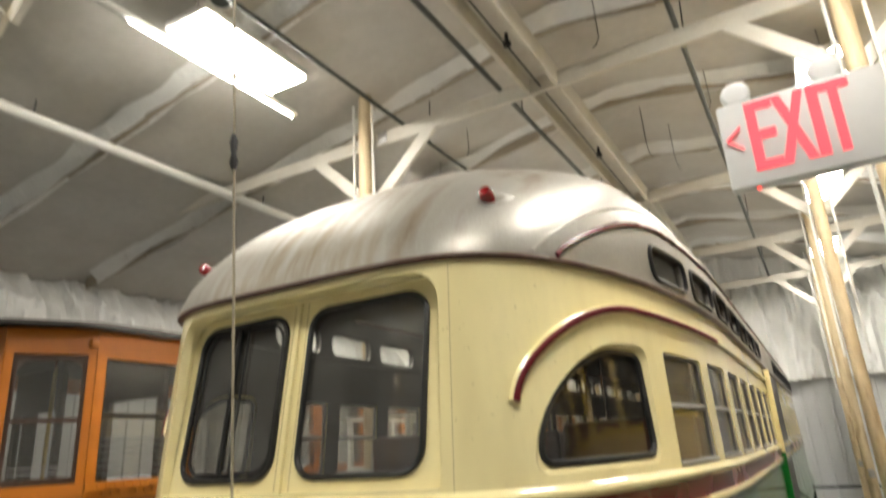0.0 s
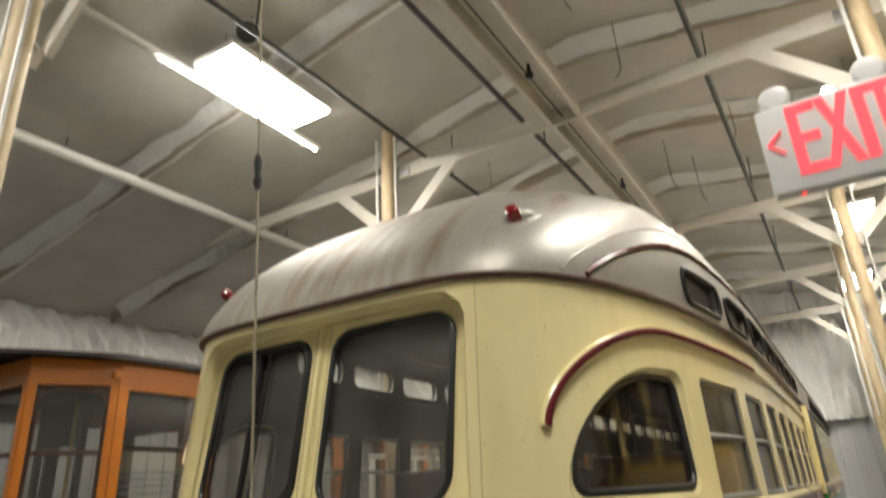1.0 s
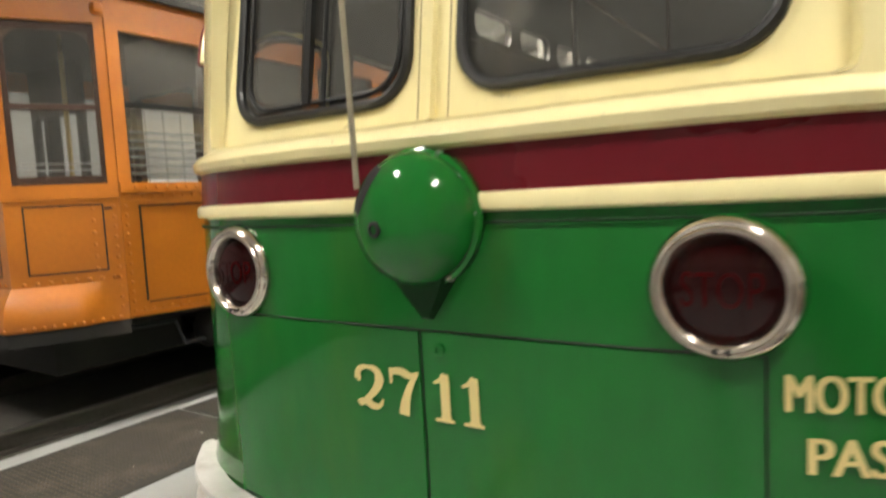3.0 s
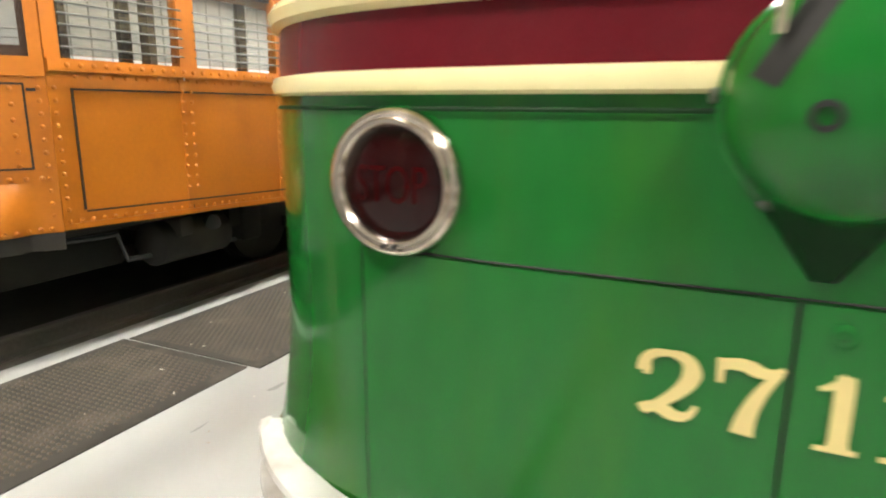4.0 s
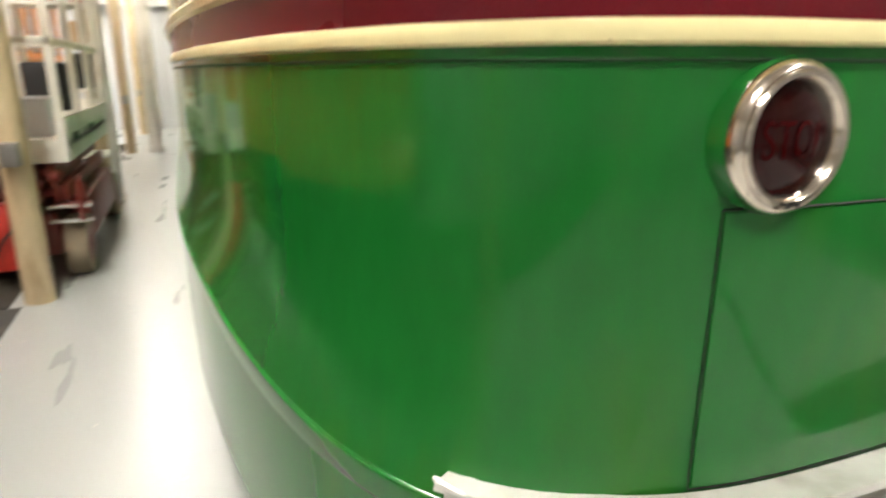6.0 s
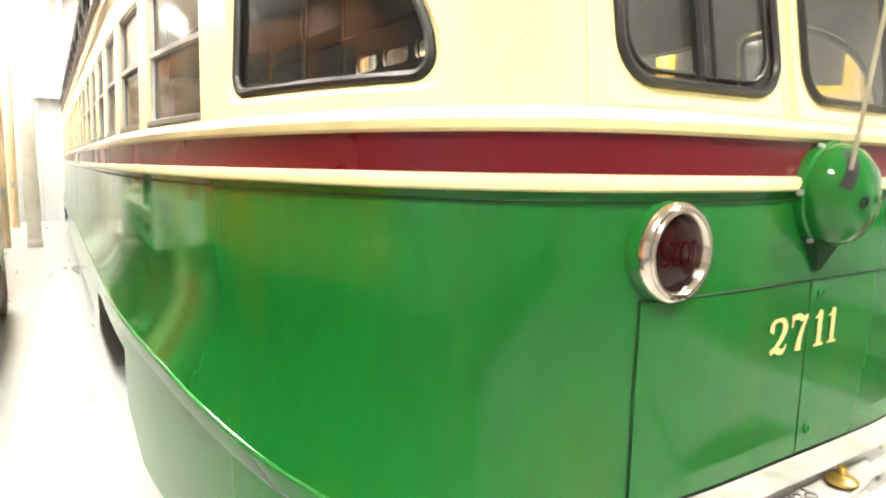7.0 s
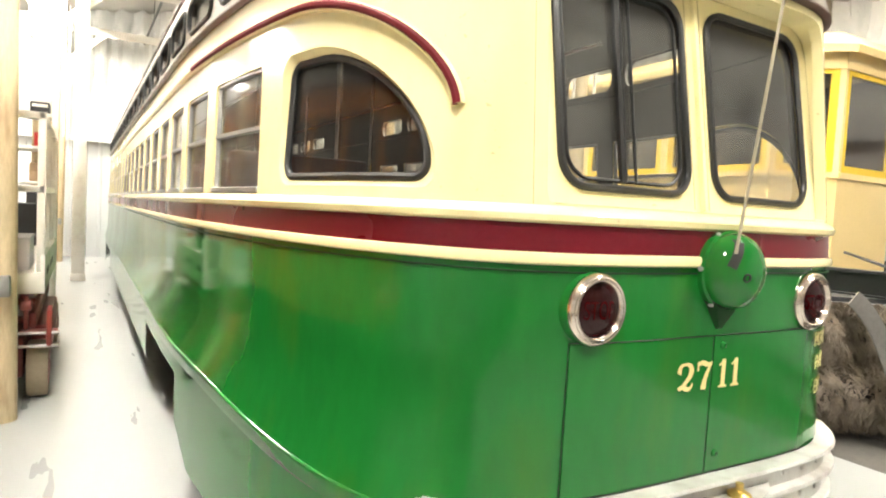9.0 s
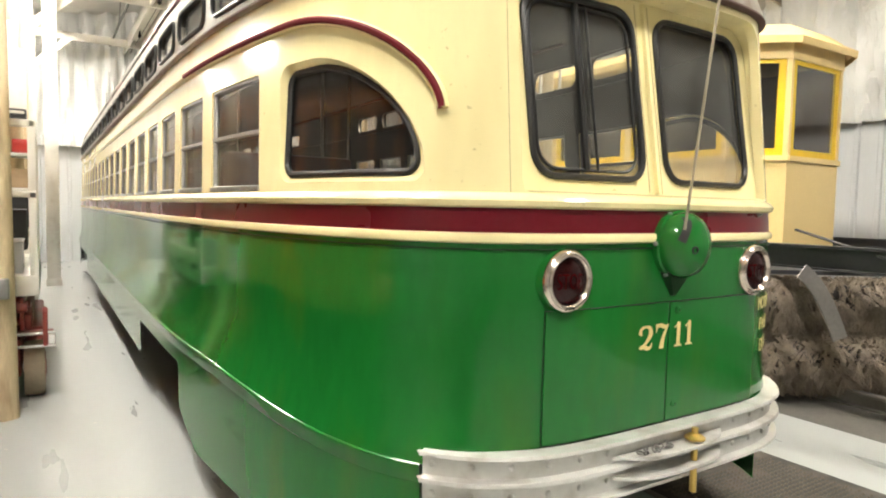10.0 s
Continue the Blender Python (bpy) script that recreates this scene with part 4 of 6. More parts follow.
# wheels and underframe
for y in (2.0, 3.75, 10.4, 11.9):
    for s in (-1, 1):
        wh = part("wheel", lathe(bmesh.new(), frame_at((s * 0.66, y, 0.34), (s, 0, 0)), [(0.05, 0.06), (0.2, 0.06), (0.26, 0.05), (0.31, 0.05), (0.33, 0.03), (0.33, -0.05), (0.36, -0.05), (0.36, -0.08), (0.05, -0.08)], 28), UNDER, car, "black steel wheel")
for lo, hi in (((-0.9, 1.2, 0.42), (0.9, 1.85, 0.78)), ((-1.0, 1.9, 0.5), (1.0, 4.9, 0.64)), ((-0.95, 5.2, 0.36), (0.95, 9.8, 0.78)), ((-1.0, 10.0, 0.5), (1.0, 12.4, 0.64))):
    part("underframe_box", boxed(lo, hi, 0.01), UNDER, car, "black underframe box")

# open centre door leaf standing out from the side
ud = u_of_y(5.55)
pd = shell(ud, 1.4)
bm = boxed((pd.x - 0.01, pd.y, 1.40), (pd.x + 0.04, pd.y + 0.05, 2.2), 0.008)
leaf = part("door_leaf", bm, CREAM, car, "folded-out centre door leaf, cream above")
part("door_foot", boxed((pd.x - 0.01, pd.y, 0.42), (pd.x + 0.04, pd.y + 0.05, 1.40), 0.008), GREEN, leaf, "green lower half of the door leaf")
# The doorway is not cut: a black slab stands in for its shade.
part("door_opening", boxed((pd.x - 0.035, pd.y + 0.1, 0.5), (pd.x + 0.012, pd.y + 1.6, 2.18), 0.005), BLACK, car, "black slab painting the shade inside the doorway with folded leaves")

# trolley rope
rope = thing("trolley_rope", "slack cotton trolley rope running up from the catcher", "rope", at=(0, -0.1, 1.4))
pts = [Vector((-0.070 + 0.147 * t + 0.003 * math.sin(6 * t), -0.091 - 0.291 * t, 1.375 + 3.32 * t)) for t in spread(0, 1, 18)]
part("cord", tube(pts, 0.0052, 6), ROPE, rope)
part("splice", tube([Vector((-0.070 + 0.0442 * (z - 1.375), -0.091 - 0.0876 * (z - 1.375), z)) for z in (2.64, 2.67, 2.70, 2.75, 2.78)], [0.008, 0.017, 0.010, 0.016, 0.008], 8), BLACK, rope, "dark splice knot")

# ---- the barn ----
X0, X1, Y0, Y1, TOP = -8.2, 7.6, -9.0, 15.9, 6.05


def top(x):
    """Underside of the pitched roof: the ridge runs along the streetcar."""
    return 6.03 - 0.185 * abs(x - 0.1)


PITS = [(-5.3, -3.36), (2.58, 5.6)]
fb = bmesh.new()
for a, b in ((X0, -5.3), (-3.36, 2.58), (5.6, X1)):
    box(fb, (a, Y0, -0.25), (b, Y1, 0.0))
structure("floor", fb, FLOOR, "light grey painted concrete floor, scuffed", "floor")
tb = bmesh.new()
for a, b in PITS:
    box(tb, (a, Y0, -0.25), (b, Y1, -0.06))
structure("track_bed", tb, PIT, "dark dusty track bed between the rails", "ground")


def rail_thing(x):
    r = thing("rail", "worn steel rail set in the floor beside the streetcar", "rail", "rails", at=(x, 3.4, -0.06))
    part("rail_foot", boxed((x - 0.06, Y0, -0.06), (x + 0.06, Y1, -0.045)), RAIL, r)
    part("web", boxed((x - 0.012, Y0, -0.045), (x + 0.012, Y1, 0.03)), RAIL, r)
    part("railhead", boxed((x - 0.033, Y0, 0.03), (x + 0.033, Y1, 0.06), 0.006), RAIL, r)


for x in (-5.09, -3.66, 3.5, 4.93):
    rail_thing(x)
for x in (-0.7175, 0.7175):
    r = thing("rail", "worn steel rail flush with the floor under the streetcar", "rail", "rails", at=(x, 3.4, 0))
    part("railhead", boxed((x - 0.035, Y0, -0.02), (x + 0.035, Y1, 0.006), 0.003), RAIL, r)


def corrugated(axis, at, lo, hi, z0, z1, inward, name, label):
    """A wall of ribbed metal sheet: raised ribs every 0.3 m."""
    bm = bmesh.new()
    prof, p = [], lo
    while p < hi:
        prof += [(p, 0.0), (p + 0.20, 0.0), (p + 0.215, 0.022), (p + 0.265, 0.022), (p + 0.28, 0.0)]
        p += 0.30
    prof = [(min(q, hi), d) for q, d in prof] + [(hi, 0.0)]
    A = [bm.verts.new((at + inward * d, q, z0) if axis == "x" else (q, at + inward * d, z0)) for q, d in prof]
    B = [bm.verts.new((at + inward * d, q, z1) if axis == "x" else (q, at + inward * d, z1)) for q, d in prof]
    for k in range(len(A) - 1):
        if A[k].co != A[k + 1].co:
            bm.faces.new((A[k], A[k + 1], B[k + 1], B[k]))
    return structure(name, bm, SIDING, label, "wall")


corrugated("x", X0, Y0, Y1, 0, 3.05, 1, "wall_west", "pale grey ribbed metal wall lining")
corrugated("x", X1, Y0, Y1, 0, 2.75, -1, "wall_east", "pale grey ribbed metal wall lining")
corrugated("y", Y1, X0, X1, 0, 2.75, -1, "wall_north", "pale grey ribbed metal wall lining")
corrugated("y", Y0, X0, X1, 0, 2.75, 1, "wall_south", "pale grey ribbed metal wall lining")
ob = bmesh.new()
box(ob, (X0 - 0.2, Y0 - 0.2, -0.25), (X0 - 0.03, Y1 + 0.2, TOP + 0.3))
box(ob, (X1 + 0.03, Y0 - 0.2, -0.25), (X1 + 0.2, Y1 + 0.2, TOP + 0.3))
box(ob, (X0 - 0.03, Y1 + 0.03, -0.25), (X1 + 0.03, Y1 + 0.2, TOP + 0.3))
box(ob, (X0 - 0.03, Y0 - 0.2, -0.25), (X1 + 0.03, Y0 - 0.03, TOP + 0.3))
structure("outer_wall", ob, SIDING, "outer shell of the barn walls", "wall")


def quilt(fn, n, m, name, label):
    """Loose white insulation facing: sags between its fixings, with creases."""
    bm = bmesh.new()
    grid(bm, fn, spread(0, 1, n), spread(0, 1, m))
    o = link(name, bm, INSUL, None, True)
    return tagged(o, label, "insulation", "", "structure")


def sag(a, b, seed):
    fold = abs(noise.noise((a * 3.6, b * 0.6, seed + 2)))
    return 0.22 * (1 - min(1.0, 3.0 * fold)) + 0.09 * abs(math.sin(a * 1.9 + seed)) + 0.05 * noise.noise((a * 1.7, b * 2.3, seed)) + 0.05 * noise.noise((a * 5.5, b * 2.6, seed + 5)) + 0.03 * abs(noise.noise((a * 11, b * 4.0, seed + 8)))


quilt(lambda s, t: (X0 + 0.05 + sag(Y0 + s * (Y1 - Y0), t * 2.4, 1) * (1.6 - t) + 0.35 * math.sin(math.pi * t) ** 2, Y0 + s * (Y1 - Y0), 3.0 + t * (top(X0) + 0.02 - 3.0)), 430, 34, "insulation_west", "sagging white vinyl insulation on the upper wall")
quilt(lambda s, t: (X1 - 0.05 - sag(Y0 + s * (Y1 - Y0), t * 2.4, 4) - 0.1 * math.sin(math.pi * t), Y0 + s * (Y1 - Y0), 2.7 + t * (top(X1) + 0.02 - 2.7)), 320, 26, "insulation_east", "white vinyl insulation on the upper wall")
quilt(lambda s, t: (X0 + s * (X1 - X0), Y1 - 0.05 - sag(s * 16, t * 2.6, 7) - 0.08 * math.sin(math.pi * t), 2.7 + t * (top(X0 + s * (X1 - X0)) - 2.7)), 280, 28, "insulation_north", "white vinyl insulation on the end wall")
quilt(lambda s, t: (X0 + s * (X1 - X0), Y0 + 0.05 + sag(s * 16, t * 2.6, 9), 2.7 + t * (top(X0 + s * (X1 - X0)) - 2.7)), 80, 10, "insulation_south", "white vinyl insulation on the end wall")
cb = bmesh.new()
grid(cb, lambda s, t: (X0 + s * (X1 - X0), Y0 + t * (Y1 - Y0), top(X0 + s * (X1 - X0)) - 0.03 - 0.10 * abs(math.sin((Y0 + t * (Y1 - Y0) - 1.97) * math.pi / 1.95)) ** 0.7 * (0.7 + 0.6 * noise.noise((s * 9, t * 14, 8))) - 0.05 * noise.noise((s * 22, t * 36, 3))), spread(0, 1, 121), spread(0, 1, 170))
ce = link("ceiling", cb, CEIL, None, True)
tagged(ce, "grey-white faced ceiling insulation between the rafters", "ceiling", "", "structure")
rd_ = bmesh.new()
for xa, xb in ((X0 - 0.2, 0.1), (0.1, X1 + 0.2)):
    A = [rd_.verts.new((x, y, top(x) + dz)) for dz in (0.12, 0.3) for x, y in ((xa, Y0 - 0.2), (xb, Y0 - 0.2), (xb, Y1 + 0.2), (xa, Y1 + 0.2))]
    for f in ((0, 1, 2, 3), (7, 6, 5, 4), (0, 4, 5, 1), (1, 5, 6, 2), (2, 6, 7, 3), (3, 7, 4, 0)):
        rd_.faces.new([A[i] for i in f])
structure("roof_deck", rd_, SIDING, "roof deck over the insulation", "roof")

# seams of the ceiling facing, rafters, ties
for k in range(12):
    y = -7.78 + 1.95 * k
    r = thing("rafter", "rough grey-brown timber rafter with scraps of white facing", "rafter", "rafters", at=(0, y, top(0)))
    a, b = X0 + 0.30 + 0.12 * math.sin(k * 2.1), X1 - 0.3
    bm = bmesh.new()
    n = 22
    for i in range(n):
        xa, xb = a + (b - a) * i / n, a + (b - a) * (i + 1) / n - 0.001
        w, drop_ = 0.012 * math.sin(k * 3 + i * 1.3), 0.21 + 0.012 * math.sin(i * 2.2 + k)
        A = [bm.verts.new((x, y + w + dy, top(x) - dz)) for x in (xa, xb) for dy, dz in ((-0.022, drop_), (0.022, drop_), (0.022, 0.0), (-0.022, 0.0))]
        for f in ((0, 1, 2, 3), (7, 6, 5, 4), (0, 4, 5, 1), (1, 5, 6, 2), (2, 6, 7, 3), (3, 7, 4, 0)):
            bm.faces.new([A[q] for q in f])
    part("plank", bm, TIMBER, r, smooth=False)
    for sd in (-1, 1):
        wr = bmesh.new()
        grid(wr, lambda s, t: (a + 0.3 + s * (b - a - 0.6), y + sd * (0.03 + 0.16 * (1 - t) ** 2 + 0.03 * noise.noise((s * 24, t * 3, k + sd))), top(a + 0.3 + s * (b - a - 0.6)) - 0.06 - 0.15 * t * (0.75 + 0.9 * noise.noise((s * 13, 0.5, k + sd * 3))) + 0.02 * noise.noise((s * 40, t * 2, k + 9))), spread(0, 1, 110), spread(0, 1, 5))
        part("facing_flap", wr, INSUL, r, "loose edge of white insulation facing")
POST_Y = (-7.9, -4.1, -0.26, 3.52, 7.3, 11.05, 14.6)
POST_X = (-2.135, 2.18)


def post(x, y, seed):
    p = thing("post", "round peeled timber post holding up the roof", "post", "posts", at=(x, y, 0))
    rr = [0.082 - 0.010 * t + 0.004 * math.sin(seed + 5 * t) for t in spread(0, 1, 10)]
    part("pole", tube([(x + 0.012 * math.sin(seed + 3 * t), y + 0.012 * math.cos(seed + 2 * t), top(x) * t) for t in spread(0, 1, 10)], rr, 14), POLE, p)
    for dx in (-0.12, 0.135):
        part("conduit", tube([(x + dx, y - 0.06, 2.4), (x + dx, y - 0.06, top(x) - 0.2)], 0.016, 6), PIPE_WHITE, p, "white conduit strapped to the post")
    for s in (-1, 1):
        br = bmesh.new()
        sweep(br, [(x + s * 0.05, y + 0.12, 4.25), (x + s * 0.85, y + 0.12, 5.02)], 0.05, flat=(0.045, 0.13))
        part("brace", br, WHITE_WOOD, p, "white painted diagonal brace", smooth=False)
    part("outlet_box", boxed((x - 0.045, y - 0.145, 0.80), (x + 0.045, y - 0.078, 0.93), 0.008), STEEL, p, "grey metal outlet box")
    return p


for i, x in enumerate(POST_X):
    for j, y in enumerate(POST_Y):
        post(2.45 if i and y == 3.52 else x, y, i * 5 + j)
for y in POST_Y:
    t = thing("tie_beam", "white painted timber tie beam across the posts", "beam", "tie beams", at=(0, y, 5.0))
    part("board", boxed((X0 + 1.8, y + 0.10, 4.92), (X1 - 1.6, y + 0.145, 5.09), 0.006), WHITE_WOOD, t, smooth=False)
    for x in POST_X:
        part("bolt_plate", boxed((x + 0.10, y + 0.085, 4.94), (x + 0.22, y + 0.10, 5.07), 0.004), STEEL, t)

# wire trough and pipes along the barn
tr = thing("wire_trough", "pale painted timber trough that carries the overhead wire", "trough", at=(-0.10, 3, 5.0))
for a, b, z0, z1 in ((-0.22, -0.18, 4.94, 5.14), (0.07, 0.11, 4.94, 5.14), (-0.22, 0.11, 5.12, 5.16)):
    part("board", boxed((a, Y0, z0), (b, Y1, z1)), WHITE_WOOD, tr, smooth=False)
part("wire", tube([(-0.07, Y0, 4.985), (-0.07, Y1, 4.985)], 0.008, 6), BLACK, tr, "dark copper trolley wire")
for k in range(9):
    y = -8.16 + 2.75 * k
    part("hanger", lathe(bmesh.new(), frame_at((-0.07, y, 4.99), (0, 0, 1)), [(0.0, -0.01), (0.035, 0.0), (0.04, 0.03), (0.02, 0.05), (0.015, 0.13), (0, 0.13)], 12), BLACK, tr, "black wire hanger")


def long_pipe(name, x, z, r, material, label):
    p = thing(name, label, "pipe", "ceiling pipes", at=(x, 3, z))
    part("tube", tube([(x, y, z + 0.006 * math.sin(y)) for y in spread(Y0, Y1, 12)], r, 10), material, p)
    for k in range(8):
        y = -8 + k * 3.05
        part("clip", tube([(x, y, z), (x + 0.03, y, top(x) - 0.05)], 0.008, 5), BLACK, p)


long_pipe("conduit", -0.50, 5.10, 0.026, PIPE_DARK, "dark grey conduit hung under the rafters")
long_pipe("conduit", 1.25, 5.12, 0.026, PIPE_DARK, "dark grey conduit hung under the rafters")
long_pipe("conduit", -1.70, 5.10, 0.022, PIPE_DARK, "dark grey conduit hung under the rafters")
long_pipe("water_pipe", -4.43, 4.95, 0.060, PIPE_WHITE, "thick white painted pipe under the rafters")
long_pipe("conduit", 4.6, 5.12, 0.026, PIPE_DARK, "dark grey conduit hung under the rafters")
cb_ = thing("cable", "black cable slung along the upper wall", "cable", at=(-7.6, 3, 4.6))
part("wire", tube([(-7.62, y, 4.62 + 0.05 * math.cos(y * 1.7)) for y in spread(Y0, Y1, 60)], 0.012, 6), BLACK, cb_)


def ceiling_light(x, y, group="ceiling lights"):
    z = min(5.175, top(x) - 0.30)
    f = thing("ceiling_light", "bright fluorescent ceiling light in a white tray", "light", group, at=(x, y, z))
    bm = bmesh.new()
    box(bm, (x - 0.26, y - 0.62, z + 0.025), (x + 0.26, y + 0.62, z + 0.095), 0.01)
    part("tray", bm, PIPE_WHITE, f)
    part("diffuser", boxed((x - 0.243, y - 0.60, z), (x + 0.243, y + 0.60, z + 0.023), 0.006), TUBE, f, "glowing white diffuser", smooth=False)
    for dy in (-0.5, 0.5):
        part("hanger", tube([(x, y + dy, z + 0.095), (x, y + dy, top(x))], 0.006, 5), STEEL, f)


# Those at x -6.2 and -2.36 are added to brighten the walls nearby.
for x, ys in ((-2.29, (1.82, 6.0, 10.1)), (2.35, (-1.95,)), (-2.45, (-2.3,)), (2.42, (1.9, 5.65, 9.3, 13.3)), (-6.2, (9.0, 13.0)), (-2.36, (13.6,))):
    for y in ys:
        ceiling_light(x, y)
st = thing("strip_light", "thin white strip lamp channel beside the ceiling light", "light", at=(-2.67, 1.2, 5.2))
part("channel", boxed((-2.70, -0.3, 5.20), (-2.64, 2.95, 5.25), 0.006), PIPE_WHITE, st)
part("tube", tube([(-2.67, 0.95, 5.188), (-2.67, 2.9, 5.188)], 0.013, 8), TUBE, st, "glowing tube")
spk = thing("loudspeaker", "small round grey loudspeaker with a pale rim under the ceiling", "loudspeaker", at=(-1.98, 1.30, 5.36))
sm = frame_at((-1.98, 1.30, 5.36), (0.35, -0.45, -0.8))
part("rim", lathe(bmesh.new(), sm, [(0.105, -0.03), (0.118, -0.01), (0.118, 0.008), (0.104, 0.014), (0.098, 0.006)], 28), PIPE_WHITE, spk, "pale round rim")
part("mesh", lathe(bmesh.new(), sm, [(0.099, 0.004), (0.06, -0.006), (0.0, -0.012)], 24), PIPE_DARK, spk, "dark grey mesh face")
part("hanger", tube([(-1.98, 1.32, 5.38), (-1.99, 1.34, top(-1.99))], 0.006, 5), BLACK, spk)
coil = thing("cable_coil", "coil of black cable hung on the post head", "cable coil", at=(-2.02, -0.36, 5.1))
for k in range(7):
    part("loop", tube([(-2.02 + (0.15 + 0.008 * (k % 3)) * math.cos(a), -0.36 - 0.014 * k, 5.12 - 0.006 * k + (0.15 + 0.008 * ((k + 1) % 3)) * math.sin(a)) for a in spread(0, 2 * math.pi * 19 / 20, 20)], 0.011, 6, True), BLACK, coil)

# small red and white cloth on the end wall
fl_ = thing("pennant", "small red and white cloth pinned to the end wall", "pennant", at=(2.40, Y1 - 0.2, 3.3))
for z0, z1, material in ((3.32, 3.46, RED_CASE), (3.18, 3.32, SIGN_WHITE)):
    bm = bmesh.new()
    grid(bm, lambda u, v: (2.22 + 0.36 * u, Y1 - 0.27 + 0.03 * math.sin(7 * u + z0), z0 + (z1 - z0) * v - 0.08 * u + (0.10 * (1 - u) ** 3 if z0 > 3.3 else -0.04 * u)), spread(0, 1, 10), [0, 0.5, 1])
    part("cloth", bm, material, fl_)

# small hooks and cut wire ends under the ceiling
hk = random.Random(11)
for k in range(14):
    x, y, z = hk.choice((-3.4, -1.62, -0.5, 0.5, 1.2, 1.9)) + hk.uniform(-0.12, 0.12), 0.4 + k * 0.66, 5.34
    h = thing("ceiling_hook", "short black wire hook hanging under the ceiling", "hook", "ceiling hooks", at=(x, y, top(x) - 0.1))
    a, l = hk.uniform(0, 6.28), hk.uniform(0.10, 0.24)
    part("wire", tube([(x, y, top(x) - 0.05), (x + 0.01, y, z), (x + 0.03 * math.cos(a), y + 0.03 * math.sin(a), z - l * 0.7), (x + 0.07 * math.cos(a), y + 0.07 * math.sin(a), z - l)], 0.0045, 5), BLACK, h)

# exit sign
ex = thing("exit_sign", "white lit exit sign with red letters and two emergency lamp heads", "exit sign", at=(1.785, -0.06, 2.17))
part("case", boxed((1.605, -0.080, 2.172), (1.965, -0.035, 2.402), 0.008), SIGN_WHITE, ex)
for letter, at_x, width in (("E", -0.0800, 0.052), ("X", -0.0150, 0.066), ("I", 0.0365, 0.014), ("T", 0.0790, 0.058)):
    lettering("letter", letter, 0.182, lambda x, y: Vector((1.780 + at_x + x, -0.0815, 2.298 + y)), ex, EXIT_RED, width, "glowing red letter of the word EXIT", bold=0.005)
bm = bmesh.new()
for sgn in (-1, 1):
    sweep(bm, [(1.618, -0.0815, 2.300), (1.652, -0.0815, 2.300 + sgn * 0.030)], 0.006, flat=(0.014, 0.002))
part("arrow", bm, EXIT_RED, ex, "red arrow", smooth=False)
for x in (1.657, 1.855):
    part("lamp_head", lathe(bmesh.new(), frame_at((x, -0.045, 2.428), (0, -1, 0.1)), [(0, -0.02), (0.02, -0.02), (0.034, 0.0), (0.036, 0.02), (0.03, 0.026), (0, 0.03)], 20), SIGN_WHITE, ex, "white round emergency lamp head")
part("led", lathe(bmesh.new(), frame_at((1.665, -0.06, 2.174), (0, 0, -1)), [(0.005, 0), (0.005, 0.005), (0, 0.008)], 8), LED_RED, ex, "tiny red indicator")
part("arm", tube([(1.95, -0.055, 2.28), (2.12, -0.09, 2.28)], 0.012, 8), STEEL, ex)

# ---- rubber mats ----


def floor_mat(x0, x1, y0, y1, label, group):
    m = thing("rubber_mat", label, "mat", group, at=((x0 + x1) / 2, (y0 + y1) / 2, 0))
    part("sheet", boxed((x0, y0, 0.0), (x1, y1, 0.007), 0.003), MAT_BLACK, m, smooth=False)
    bm = bmesh.new()
    vs, fs = [], []
    nx, ny = int((x1 - x0 - 0.1) / 0.036), int((y1 - y0 - 0.1) / 0.030)
    for i in range(nx):
        for j in range(ny):
            cx, cy = x0 + 0.06 + i * 0.036 + 0.018 * (j % 2), y0 + 0.06 + j * 0.030
            k = len(vs)
            for dx, dy in ((-0.0155, 0), (0, -0.011), (0.0155, 0), (0, 0.011)):
                vs.append((cx + dx, cy + dy, 0.0068))
            vs.append((cx, cy, 0.0145))
            fs += [(k, k + 1, k + 4), (k + 1, k + 2, k + 4), (k + 2, k + 3, k + 4), (k + 3, k, k + 4)]
    me = bpy.data.meshes.new("tread")
    me.from_pydata(vs, [], fs)
    tagged(link_mesh("tread", me, MAT_TREAD, m, False), "raised rubber tread studs", kind="stuff")


for k in range(7):
    y1 = 1.59 + 1.83 * (k - 1)
    floor_mat(-3.190 + 0.022 * (k % 2), -2.278 + 0.066 * (k % 2), y1, y1 + 1.815, "long black studded rubber mat along the aisle", "aisle mats")
for k in range(8):
    floor_mat(1.21, 2.06 + 0.03 * (k % 2), 1.6 + 1.475 * k, 1.6 + 1.475 * k + 1.43, "dark rubber mat beside the streetcar", "side mats")
floor_mat(0.72, 1.74, -1.15, 0.67, "black studded rubber mat behind the streetcar", "rear mats")
fb2 = thing("low_barrier", "low grey slatted barrier at the end wall", "barrier", at=(1.9, 15.2, 0))
for k in range(8):
    part("slat", boxed((1.1 + k * 0.29, 15.2, 0.0), (1.35 + k * 0.29, 15.25, 0.34), 0.008), SIDING, fb2)
part("top_bar", boxed((1.05, 15.19, 0.34), (3.45, 15.26, 0.39), 0.006), GIRDER, fb2)
rd = random.Random(3)
